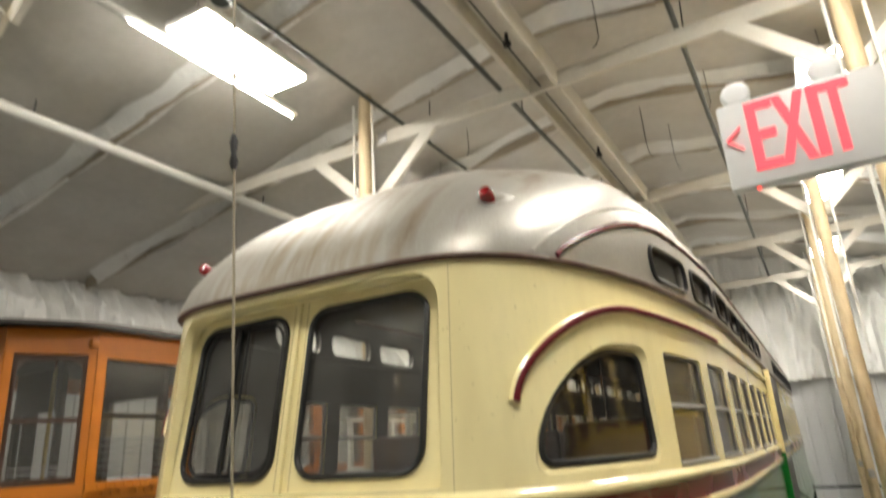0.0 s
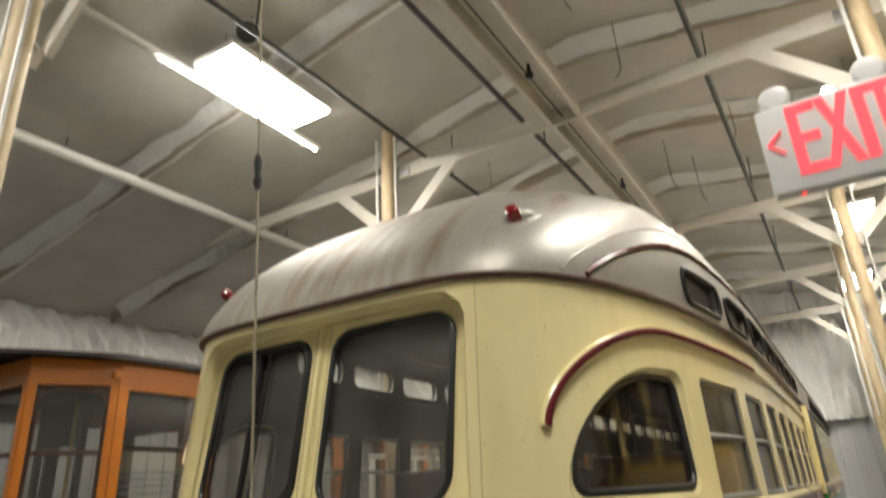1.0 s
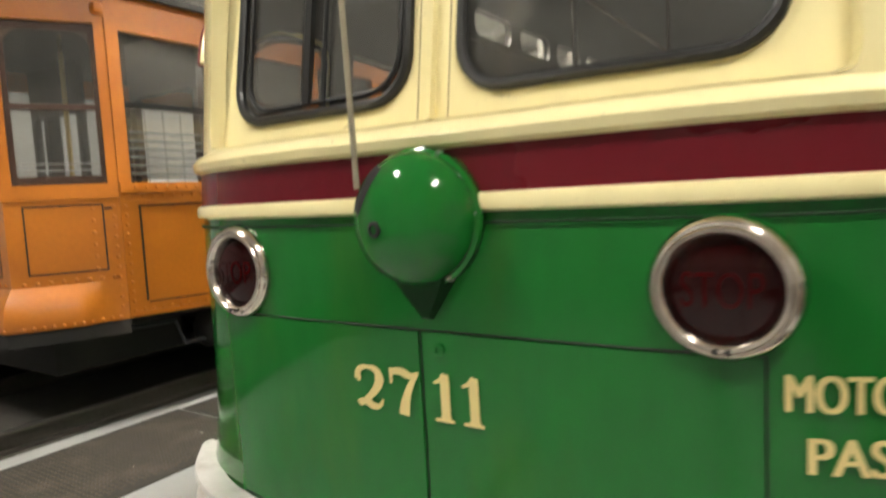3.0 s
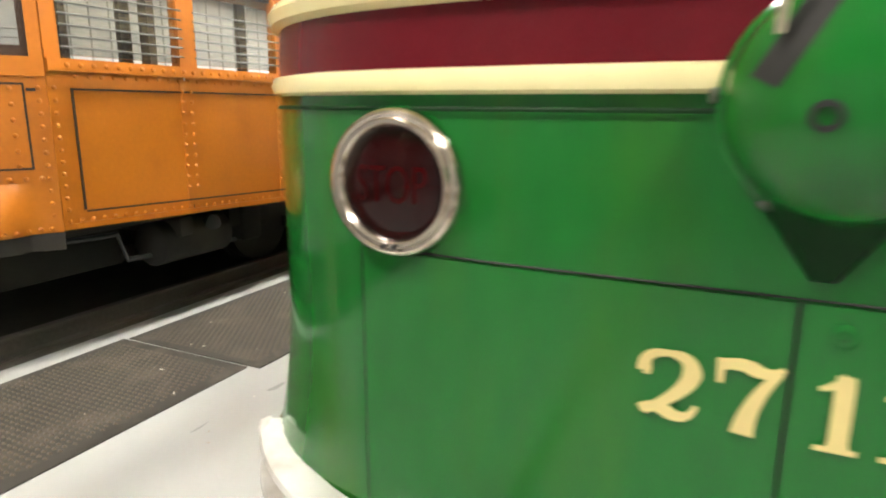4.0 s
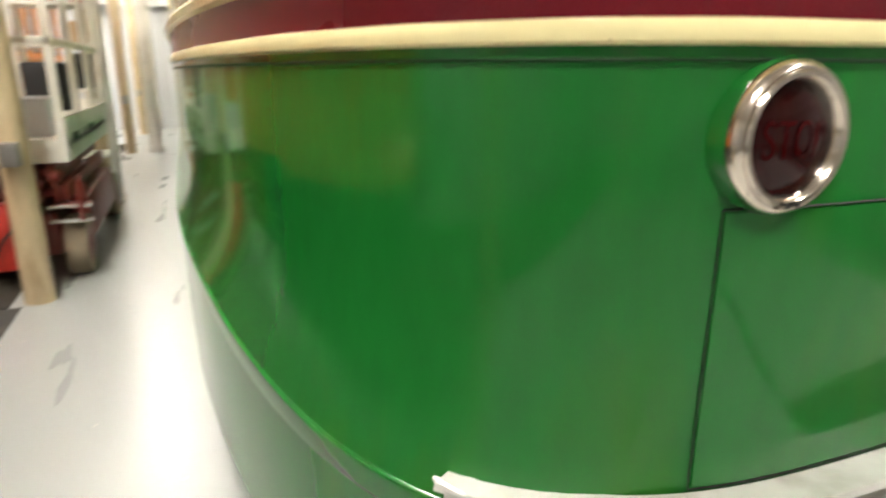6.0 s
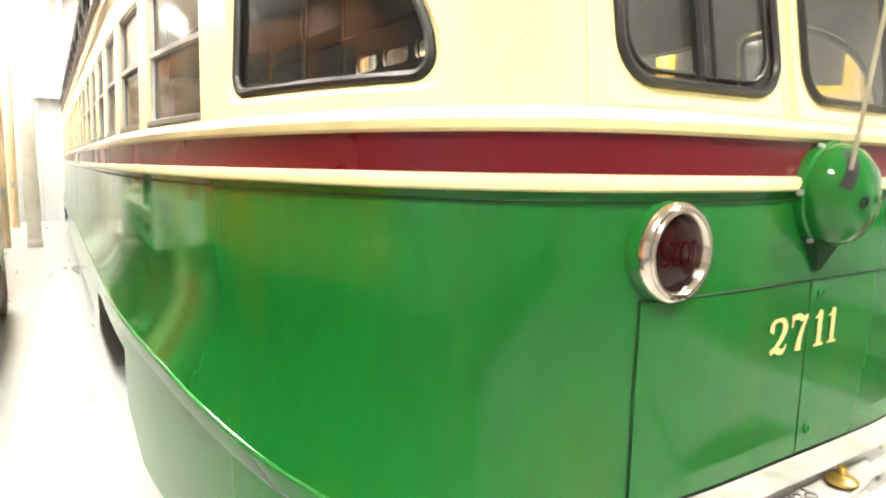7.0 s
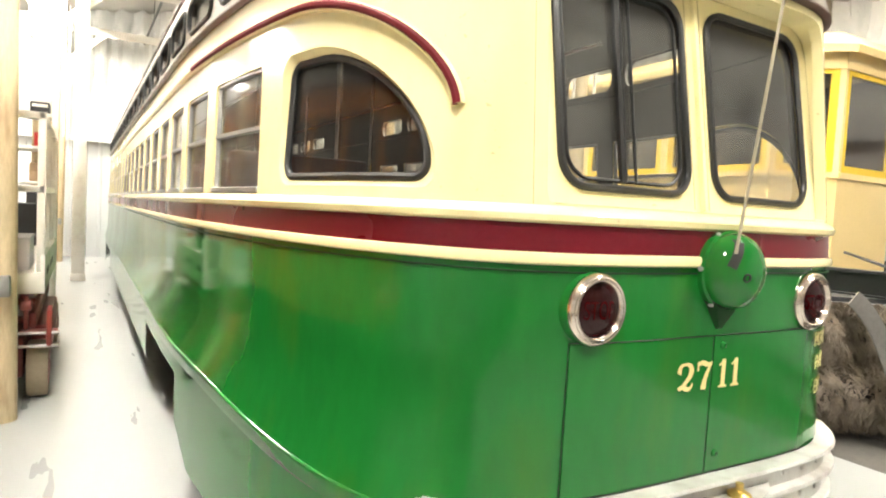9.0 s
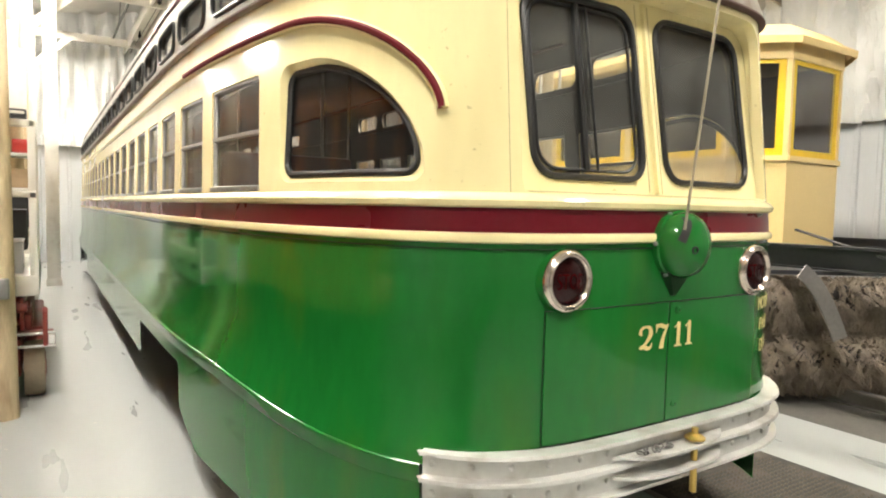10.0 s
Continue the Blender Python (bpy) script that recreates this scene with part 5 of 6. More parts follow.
for k in range(46):
    x, y = (rd.uniform(-2.25, -1.35), rd.uniform(-0.4, 3.4)) if k < 30 else (rd.uniform(-3.1, -2.3), rd.uniform(0.6, 3.2))
    z = 0.0 if k < 30 else 0.013
    bm = bmesh.new()
    s = rd.uniform(0.002, 0.007)
    lathe(bm, Matrix.Translation((x, y, z)) @ pose(0, 0, 0, 0, 0, rd.uniform(0, 360)) @ Matrix.Diagonal((s * rd.uniform(1, 2.2), s * 0.8, s * 0.5, 1)), [(1, 0), (0.8, 0.5), (0, 0.7)], 6)
    tagged(link("paint_flake", bm, WHITE_WOOD if k % 3 else TIMBER, None, False), "small flake of debris on the aisle floor", "debris", "floor debris")

# ---- orange streetcar beside it ----
OX = -3.15
oc = thing("streetcar", "old orange riveted streetcar with a dark tarred roof", "streetcar", at=(-4.40, 7.0, 0))
OC = -4.40
HW = OX - OC


def prism(bm, pts, z0, z1):
    A = [bm.verts.new((x, y, z0)) for x, y in pts]
    B = [bm.verts.new((x, y, z1)) for x, y in pts]
    n = len(pts)
    for k in range(n):
        bm.faces.new((A[k], A[(k + 1) % n], B[(k + 1) % n], B[k]))
    bm.faces.new(A[::-1])
    bm.faces.new(B)
    return bm


def slab(a, b, z0, z1, t=0.04, lift=0.0):
    """An upright board between two plan points; lift moves it outward (to the right of a to b)."""
    a, b = Vector(a), Vector(b)
    d = (b - a).normalized()
    n = Vector((d.y, -d.x))
    bm = bmesh.new()
    return prism(bm, [a + n * lift, b + n * lift, b - n * t, a - n * t], z0, z1)


outline = [(OC - HW, 12.5), (OC - HW, 1.28), (OC - HW * 0.76, 0.76), (OC + HW * 0.76, 0.76), (OX, 1.28), (OX, 12.5)]
rivets = bmesh.new()


def rivet_row(a, b, z, n):
    a, b = Vector(a), Vector(b)
    d = (b - a).normalized()
    nn = Vector((d.y, -d.x, 0))
    for k in range(n):
        p = a + (b - a) * (k + 0.5) / n
        lathe(rivets, frame_at((p.x, p.y, z), nn), [(0.0135, -0.002), (0.0115, 0.006), (0.006, 0.010), (0, 0.011)], 8)


def rivet_col(p, d, z0, z1, n):
    for k in range(n):
        z = z0 + (z1 - z0) * (k + 0.5) / n
        lathe(rivets, frame_at((p[0], p[1], z), d), [(0.0125, -0.002), (0.0105, 0.006), (0.006, 0.010), (0, 0.011)], 8)


# end platform: panels, posts, windows
for i in (1, 2, 3):
    a, b = outline[i], outline[i + 1]
    part("dash_panel", slab(a, b, 0.92, 1.46), ORANGE, oc, "orange dash panel")
    part("window_rail", slab(a, b, 1.44, 1.53, 0.05, 0.015), ORANGE, oc)
    part("letter_board", slab(a, b, 2.48, 2.68, 0.05, 0.01), ORANGE, oc, "orange board over the platform windows")
    av, bv = Vector(a), Vector(b)
    n = 1 if i != 2 else 3
    L = (bv - av).length
    d = (bv - av) / L
    for k in range(n):
        s0, s1 = L * k / n, L * (k + 1) / n
        w = part("platform_window", slab(av + d * (s0 + 0.05), av + d * (s1 - 0.05), 1.53, 2.48, 0.012, -0.03), GLASS_DUSTY, oc, "dusty platform window pane")
        for q0, q1 in ((s0, s0 + 0.055), (s1 - 0.055, s1)):
            part("post", slab(av + d * q0, av + d * q1, 1.46, 2.50, 0.06, 0.012), ORANGE, w, "orange window post")
        part("sash", slab(av + d * (s0 + 0.05), av + d * (s1 - 0.05), 1.53, 1.58, 0.03, -0.012), BROWN, w, "brown lower sash rail")
        part("sash", slab(av + d * (s0 + 0.05), av + d * (s1 - 0.05), 2.43, 2.48, 0.03, -0.012), BROWN, w)
        for zz in (1.97,):
            part("sash", slab(av + d * (s0 + 0.05), av + d * (s1 - 0.05), zz, zz + 0.035, 0.03, -0.010), BROWN, w)
        for q0, q1 in ((s0 + 0.05, s0 + 0.085), (s1 - 0.085, s1 - 0.05)):
            part("sash", slab(av + d * q0, av + d * q1, 1.58, 2.43, 0.03, -0.012), BROWN, w)
        for zz in (1.615, 1.655):
            pa, pb = av + d * (s0 + 0.06), av + d * (s1 - 0.06)
            part("inner_rail", tube([(pa.x, pa.y + 0.06, zz), (pb.x, pb.y + 0.06, zz)], 0.005, 5), STEEL, w, "thin rail inside the window")
        for q0, sg in ((s0 + 0.085, 1), (s1 - 0.085, -1)):
            bm = bmesh.new()
            arch = [av + d * (q0 + sg * 0.10 * (1 - math.cos(t))) for t in spread(0, math.pi / 2, 7)]
            low = [2.33 + 0.10 * math.sin(t) for t in spread(0, math.pi / 2, 7)]
            nn = Vector((d.y, -d.x)) * -0.014
            A = [bm.verts.new((p.x + nn.x, p.y + nn.y, z)) for p, z in zip(arch, low)]
            B = [bm.verts.new((p.x + nn.x, p.y + nn.y, 2.435)) for p in arch]
            for j in range(6):
                bm.faces.new((A[j], A[j + 1], B[j + 1], B[j]))
            part("arched_corner", bm, BROWN, w, "rounded upper corner of the brown sash")
        for zz in (1.00, 1.40):
            part("panel_line", slab(av + d * (s0 + 0.09), av + d * (s1 - 0.09), zz, zz + 0.010, 0.0, 0.003), ORANGE_LINE, oc)
        for q in (s0 + 0.09, s1 - 0.10):
            part("panel_line", slab(av + d * q, av + d * (q + 0.010), 1.00, 1.41, 0.0, 0.003), ORANGE_LINE, oc)
    rivet_row((*(av + d * 0.03), 0), (*(bv - d * 0.03), 0), 0.955, int(L / 0.07))
part("bracket", boxed((OX - 0.03, 1.215, 2.535), (OX + 0.035, 1.275, 2.60), 0.012), ORANGE, oc, "small orange hook block over the corner post")
# rolled apron below the dash, dying out against the corner posts, and the black buffer channel under it
chain = [Vector(p) for p in [outline[1]] + [q for q in densify(outline[1:5], 0.05) if q[1] < 1.279] + [outline[4]]]


def apron_row(i, reach):
    p = chain[i]
    d = (chain[min(i + 1, len(chain) - 1)] - chain[max(i - 1, 0)]).normalized()
    near = min((p - chain[0]).length, (p - chain[-1]).length)
    f = max(0.0, min(1.0, (near - 0.10) / 0.16))
    return p + Vector((d.y, -d.x)) * (0.006 + reach * f * f * (3 - 2 * f))


bm = bmesh.new()
roll = [(0.935, 0.0), (0.915, 0.012), (0.885, 0.036), (0.845, 0.062), (0.80, 0.078), (0.75, 0.086), (0.70, 0.088), (0.685, 0.080), (0.685, 0.0)]
grid(bm, lambda i, k: (*apron_row(int(round(i)), roll[int(round(k))][1]), roll[int(round(k))][0]), list(range(len(chain))), list(range(len(roll))))
part("apron", bm, ORANGE, oc, "orange rolled apron flaring out under the dash")
for i in range(1, len(chain) - 1):
    q = apron_row(i, 0.088)
    lathe(rivets, frame_at((q.x, q.y, 0.705), (q.x - chain[i].x, q.y - chain[i].y, 0)), [(0.0125, -0.002), (0.0105, 0.006), (0.006, 0.010), (0, 0.011)], 8)
bm = bmesh.new()
chan = [(0.683, -0.05), (0.683, 0.070), (0.60, 0.070), (0.595, -0.05)]
grid(bm, lambda i, k: (*apron_row(int(round(i)), chan[int(round(k))][1]), chan[int(round(k))][0]), list(range(len(chain))), list(range(4)))
part("buffer_channel", bm, UNDER, oc, "black buffer channel under the apron")
_fd = (Vector(outline[4]) - Vector(outline[3])).normalized()
part("rub_mark", slab(Vector(outline[4]) - _fd * 0.085, Vector(outline[4]) - _fd * 0.045, 1.372, 1.386, 0.0, 0.004), ORANGE_LINE, oc, "small dark rub mark")

# near side: riveted sheets, stepped sill, windows behind guard bars
bays = [1.28] + [1.27 + 0.86 * k for k in range(1, 14)]
part("corner_post", slab((OX, 1.28), (OX, 1.36), 1.46, 2.50, 0.06, 0.014), ORANGE, oc)
SILL = [(1.28, 0.692), (3.04, 0.620), (3.26, 0.722), (4.80, 0.690), (10.3, 0.690), (10.5, 0.64), (13.0, 0.64)]


def foot(y):
    """The lower edge of the side: sags towards the truck, then steps up over it."""
    return lerp_list(SILL, y)


for k, y in enumerate(bays[:-1]):
    y2 = bays[k + 1]
    zb = max(foot(y), foot(y2))
    sheet_ys = sorted(set(spread(y, y2 - 0.004, 15) + [v for v in (3.04, 3.26) if y < v < y2]))
    bm = bmesh.new()
    grid(bm, lambda yy, t: (OX + 0.0015 * (k % 2) + (0.011 * noise.noise((yy * 2.1, t * 2.3, 4)) + 0.006 * noise.noise((yy * 5, t * 6, 9))) * math.sin(math.pi * (yy - y) / (y2 - y)) * math.sin(math.pi * t), yy, foot(yy) + (1.47 - foot(yy)) * t), sheet_ys, spread(0, 1, 13))
    grid(bm, lambda yy, t: (OX - 0.03 * t, yy, foot(yy)), sheet_ys, [0, 1])
    part("side_sheet", bm, ORANGE, oc, "orange riveted side sheet, dented")
    part("sill_angle", tube([(OX + 0.004, yy, foot(yy) + 0.014) for yy in sheet_ys], 0.01, flat=(0.012, 0.030)), ORANGE, oc)
    part("rivet_strip", slab((OX, y2 - 0.045), (OX, y2 + 0.045), zb + 0.02, 1.45, 0.0, 0.008), ORANGE, oc)
    for dy in (-0.032, 0.032):
        rivet_col((OX + 0.0085, y2 + dy), (1, 0, 0), zb + 0.1, 1.42, 10)
    for q in range(13):
        yy = y + (y2 - y) * (q + 0.5) / 13
        rivet_row((OX + 0.006, yy - 0.01, 0), (OX + 0.006, yy + 0.01, 0), foot(yy) + 0.040, 1)
    w = part("side_window", slab((OX, y + 0.10), (OX, y2 - 0.02), 1.55, 2.46, 0.01, -0.05), GLASS_DUSTY, oc, "side window pane behind guard bars")
    part("post", slab((OX, y2 - 0.03), (OX, y2 + 0.10), 1.50, 2.50, 0.06, 0.006), ORANGE, w, "orange window post")
    for q in range(6):
        part("guard_bar", tube([(OX + 0.02, y + 0.08, 1.585 + q * 0.052), (OX + 0.02, y2 - 0.01, 1.585 + q * 0.052)], 0.0055, 5), PIPE_DARK, w)
    part("sash", slab((OX, y + 0.10), (OX, y2 - 0.02), 2.0, 2.04, 0.03, -0.03), BROWN, w)
part("sill_rail", slab((OX, 1.28), (OX, 12.5), 1.47, 1.53, 0.05, 0.03), ORANGE, oc, "orange rounded window sill rail")
rivet_row((OX + 0.001, 1.40, 0), (OX + 0.001, 12.2, 0), 1.448, 150)
rivet_row((OX + 0.031, 1.34, 0), (OX + 0.031, 12.2, 0), 1.50, 150)
part("corner_angle", slab((OX, 1.28), (OX, 1.34), 0.70, 1.46, 0.0, 0.008), ORANGE, oc)
rivet_col((OX + 0.0085, 1.31), (1, 0, 0), 0.76, 1.42, 11)
rivet_col(Vector(outline[4]) - _fd * 0.035, (_fd.y, -_fd.x, 0), 0.74, 1.42, 11)
rivet_col(Vector(outline[4]) - _fd * 0.15, (_fd.y, -_fd.x, 0), 0.98, 1.42, 6)
part("letter_board", slab((OX, 1.28), (OX, 12.5), 2.46, 2.68, 0.05, 0.01), ORANGE, oc)
part("pinstripe", slab((OX, 1.41), (OX, 12.0), 1.380, 1.390, 0.0, 0.0105), ORANGE_LINE, oc, "dark pinstripe")
part("pinstripe", slab((OX, 1.40), (OX, 1.41), 0.780, 1.390, 0.0, 0.0105), ORANGE_LINE, oc)
part("pinstripe", tube([(OX + 0.009, y, foot(y) + 0.085) for y in [1.41, 2.0, 2.5, 3.02, 3.25, 4.8, 10.2]], 0.005, flat=(0.003, 0.010)), ORANGE_LINE, oc)
tagged(part("side_rivets", rivets, ORANGE, oc), "rows of small rivet heads", kind="stuff")
# Added sheet, no part of the car: darkens the gap between underframe boxes.
part("far_skirt", boxed((-5.29, 1.3, -0.05), (-5.24, 12.3, 0.70)), UNDER, oc, "added black sheet that hides the lit floor beyond the car")
part("far_side", slab((OC - HW, 12.5), (OC - HW, 1.28), 0.7, 1.5, 0.04), ORANGE, oc)
part("far_letter_board", slab((OC - HW, 12.5), (OC - HW, 1.28), 2.46, 2.68, 0.04), ORANGE, oc)
for k in range(15):
    y = 1.28 + 0.8 * k
    part("far_post", slab((OC - HW, y + 0.12), (OC - HW, y), 1.5, 2.46, 0.06), BROWN, oc)
part("far_end", slab((OX, 12.5), (OC - HW, 12.5), 0.7, 2.7, 0.04), ORANGE, oc)
bm = bmesh.new()
rows = []
for f, z in ((1.06, 2.67), (1.062, 2.70), (0.98, 2.75), (0.75, 2.82), (0.4, 2.87), (0.02, 2.89)):
    cx, cy = OC, 6.8
    rows.append([bm.verts.new((cx + (x - cx) * f, 6.8 + (y - 6.8) * (0.75 + 0.25 * f) * (1.03 if f > 1 else 1.0), z)) for x, y in densify(outline, 0.5)])
for A, B in zip(rows, rows[1:]):
    for k in range(len(A)):
        bm.faces.new((A[k], A[(k + 1) % len(A)], B[(k + 1) % len(A)], B[k]))
bm.faces.new(rows[-1])
part("roof", bm, ORANGE_ROOF, oc, "dark tarred canvas roof")
inner_plan = [(OC + (x - OC) * 0.95, 6.8 + (y - 6.8) * 0.97) for x, y in outline]
part("car_floor", prism(bmesh.new(), inner_plan, 0.78, 0.84), BROWN, oc)
for x0, x1 in ((OC - HW + 0.06, OC - 0.36), (OC + 0.36, OX - 0.06)):
    bm = boxed((x0, 1.95, 0.84), (x1, 2.0, 1.46))
    box(bm, (x0, 1.95, 2.20), (x1, 2.0, 2.62))
    for xp in (x0, x1 - 0.07):
        box(bm, (xp, 1.95, 1.46), (xp + 0.07, 2.0, 2.20))
    part("bulkhead", bm, BROWN, oc, "dark brown glazed bulkhead inside")
part("handrail", tube([(OC + 0.30, 1.5, 0.84), (OC + 0.30, 1.5, 2.62)], 0.016, 8), BRASS, oc, "upright handrail on the platform")
part("controller", boxed((OC - 0.16, 0.92, 0.84), (OC + 0.16, 1.16, 1.72), 0.05), UNDER, oc, "black controller stand on the platform")
part("ceiling_panel", prism(bmesh.new(), inner_plan, 2.62, 2.64), BROWN, oc)
for name, lo, hi in (("step_box", (OC - 0.95, 1.0, 0.34), (OC + 0.85, 1.9, 0.66)), ("cross_beam", (OC - 1.0, 2.1, 0.50), (OC + 1.15, 2.2, 0.618)), ("equipment_box", (OC - 0.9, 5.3, 0.3), (OC + 1.0, 8.8, 0.618)), ("underframe", (OC - 1.1, 1.36, 0.62), (OC + 1.12, 12.3, 0.70)), ("buffer_beam", (OC - 0.8, 0.80, 0.55), (OC + 0.8, 0.94, 0.67))):
    part(name, boxed(lo, hi, 0.01), UNDER, oc, "black steel under the car")
# air tank, pipes and a round plate below the sill
part("air_tank", lathe(bmesh.new(), frame_at((OC + 0.98, 1.95, 0.45), (0, 1, 0)), [(0.0, 0.0), (0.10, 0.02), (0.14, 0.06), (0.14, 0.62), (0.10, 0.66), (0.0, 0.68)], 18), UNDER, oc, "dusty black air tank")
part("round_cover", lathe(bmesh.new(), frame_at((OC + 1.10, 2.42, 0.52), (1, 0, 0)), [(0.07, -0.03), (0.07, 0.0), (0.05, 0.012), (0.0, 0.014)], 16), GIRDER, oc, "round dusty cover")
part("air_pipe", tube([(OC + 1.08, 1.2, 0.60), (OC + 1.08, 1.7, 0.58), (OC + 1.02, 1.8, 0.40), (OC + 1.02, 2.7, 0.36)], 0.016, 6), GIRDER, oc)
for y in (3.3, 4.7, 9.6, 11.0):
    for s in (-1, 1):
        part("wheel", lathe(bmesh.new(), frame_at((OC + s * 0.68, y, 0.40), (s, 0, 0)), [(0.06, 0.07), (0.2, 0.06), (0.3, 0.06), (0.34, 0.04), (0.34, -0.05), (0.37, -0.08), (0.06, -0.08)], 26), UNDER, oc, "black steel wheel")
sf = bmesh.new()
box(sf, (OC + 0.80, 2.8, 0.42), (OC + 0.88, 5.2, 0.56))
for y in (3.0, 3.6, 4.0, 4.4, 5.0):
    box(sf, (OC + 0.78, y - 0.1, 0.30), (OC + 0.92, y + 0.1, 0.62), 0.02)
part("truck_frame", sf, UNDER, oc, "black truck side frame with springs")

# ---- yellow snow sweeper on the far track ----
sw = thing("snow_sweeper", "pale yellow snow sweeper with big round bristle brooms", "work car", at=(4.3, 4.5, 0))
cab = [(3.46, 8.0), (3.46, 2.15), (3.87, 1.80), (4.77, 1.80), (5.18, 2.15), (5.18, 8.0)]
for i in range(5):
    a, b = Vector(cab[i]), Vector(cab[i + 1])
    L = (b - a).length
    d = (b - a) / L
    part("cab_panel", slab(a, b, 1.07, 1.93, 0.04), YELLOW_CREAM, sw, "pale yellow cab panel")
    part("window_sill", slab(a, b, 1.925, 1.975, 0.05, 0.025), YELLOW_CREAM, sw)
    part("head_board", slab(a, b, 2.85, 3.06, 0.05, 0.015), YELLOW_CREAM, sw, "pale yellow roof board")
    n = 1 if i in (1, 2, 3) else 5
    for k in range(n):
        s0, s1 = L * k / n, L * (k + 1) / n
        w = part("cab_window", slab(a + d * (s0 + 0.06), a + d * (s1 - 0.06), 1.99, 2.83, 0.01, -0.03), GLASS_DARK, sw, "dark cab window")
        for q0, q1 in ((s0 + 0.035, s0 + 0.105), (s1 - 0.105, s1 - 0.035)):
            part("sash", slab(a + d * q0, a + d * q1, 1.975, 2.85, 0.03, -0.006), YELLOW, w, "bright yellow window sash")
        part("sash", slab(a + d * (s0 + 0.05), a + d * (s1 - 0.05), 1.975, 2.04, 0.03, -0.008), YELLOW, w)
        part("sash", slab(a + d * (s0 + 0.05), a + d * (s1 - 0.05), 2.81, 2.85, 0.03, -0.008), YELLOW, w)
        for q0, q1 in ((s0, s0 + 0.04), (s1 - 0.04, s1)):
            part("post", slab(a + d * q0, a + d * q1, 1.96, 2.87, 0.05, 0.006), YELLOW_CREAM, w)
bm = bmesh.new()
rows = []
for f, z in ((1.09, 2.965), (1.10, 3.03), (1.0, 3.10), (0.8, 3.19), (0.4, 3.26), (0.02, 3.28)):
    rows.append([bm.verts.new((4.29 + (x - 4.29) * f, 5.0 + (y - 5.0) * (0.85 + 0.15 * f) * (1.02 if f > 1.05 else 1), z)) for x, y in densify(cab, 0.3)])
for A, B in zip(rows, rows[1:]):
    for k in range(len(A)):
        bm.faces.new((A[k], A[(k + 1) % len(A)], B[(k + 1) % len(A)], B[k]))
bm.faces.new(rows[-1])
part("cab_roof", bm, YELLOW_CREAM, sw, "pale yellow curved roof with worn edge")
# The second box is an added board that keeps the cab windows dark.
part("cab_inside", box(boxed((3.52, 3.0, 1.1), (5.12, 3.08, 2.90)), (4.70, 1.86, 1.1), (4.76, 2.996, 2.90)), BROWN, sw, "dark brown boards inside the cab, the side one added to block the bright wall")
gd = bmesh.new()
for gx in (3.06, 5.30):
    box(gd, (gx, -1.6, 1.02), (gx + 0.11, 8, 1.035))
    box(gd, (gx + 0.045, -1.6, 1.035), (gx + 0.06, 8, 1.185))
    box(gd, (gx, -1.6, 1.185), (gx + 0.11, 8, 1.205))
box(gd, (3.17, 1.60, 1.04), (5.3, 1.72, 1.11))
box(gd, (3.17, -1.55, 1.04), (5.3, -1.43, 1.18))
part("girder_frame", gd, GIRDER, sw, "dark steel girder frame")


def broom(c, ax, r, length, seed, hang):
    """A round broom: a dark core and thousands of stiff bristles in tufts, bent down by their weight."""
    ax = Vector(ax).normalized()
    c = Vector(c)
    s = ax.cross(Vector((0, 0, 1))).normalized()
    t = s.cross(ax)
    core = part("broom_core", tube([c - ax * length / 2, c + ax * length / 2], r * 0.55, 20), UNDER, sw)
    g = random.Random(seed)
    vs, fs = [], []
    for _ in range(1700):
        h0, a0 = g.uniform(-0.5, 0.5) * length, g.uniform(0, 2 * math.pi)
        lean, twist, reach = g.uniform(-0.12, 0.12), g.uniform(-0.35, 0.2), g.uniform(0.86, 1.03)
        for _ in range(9):
            h, a = h0 + g.gauss(0, 0.018), a0 + g.gauss(0, 0.07)
            rad = s * math.cos(a) + t * math.sin(a)
            tang = -s * math.sin(a) + t * math.cos(a)
            p = c + ax * h + rad * r * 0.5
            m1 = c + ax * (h + lean * 0.3) + rad * r * (0.80 + g.uniform(-0.03, 0.03)) + tang * twist * r * 0.3
            q = c + ax * (h + lean + g.uniform(-0.02, 0.02)) + rad * r * reach * g.uniform(0.93, 1.04) + tang * twist * r * 0.8 + Vector((0, 0, -hang * g.uniform(0.5, 1.2)))
            w = (ax * g.uniform(0.4, 1) + tang * g.uniform(-0.6, 0.6)).normalized() * 0.0065
            k = len(vs)
            vs += [p - w, p + w, m1 + w, m1 - w, q + w * 0.5, q - w * 0.5]
            fs += [(k, k + 1, k + 2, k + 3), (k + 3, k + 2, k + 4, k + 5)]
    me = bpy.data.meshes.new("bristles")
    me.from_pydata(vs, [], fs)
    o = link_mesh("bristles", me, BRISTLE, core, False)
    tagged(o, "stiff grey-brown bristles", kind="stuff")


broom((4.0, 0.92, 0.745), (0.85, -0.53, 0), 0.235, 3.4, 1, 0.09)
broom((3.97, 0.86, 0.285), (0.85, -0.53, 0), 0.265, 3.4, 2, 0.07)
part("hood_strap", tube([(2.76 + 0.27 * t, 1.02 - 0.16 * t, 1.03 - 0.20 * t - 0.30 * t * t) for t in spread(0, 1, 12)], 0.05, flat=(0.012, 0.11)), STEEL, sw, "curved grey steel strap over the broom")
part("hood_bar", tube([(2.70, 1.30, 1.0), (3.9, 0.42, 1.0)], 0.05, flat=(0.05, 0.03)), GIRDER, sw)
part("brace_rod", tube([(3.05, 0.6, 1.14), (3.9, 1.7, 1.30)], 0.012, 6), GIRDER, sw)
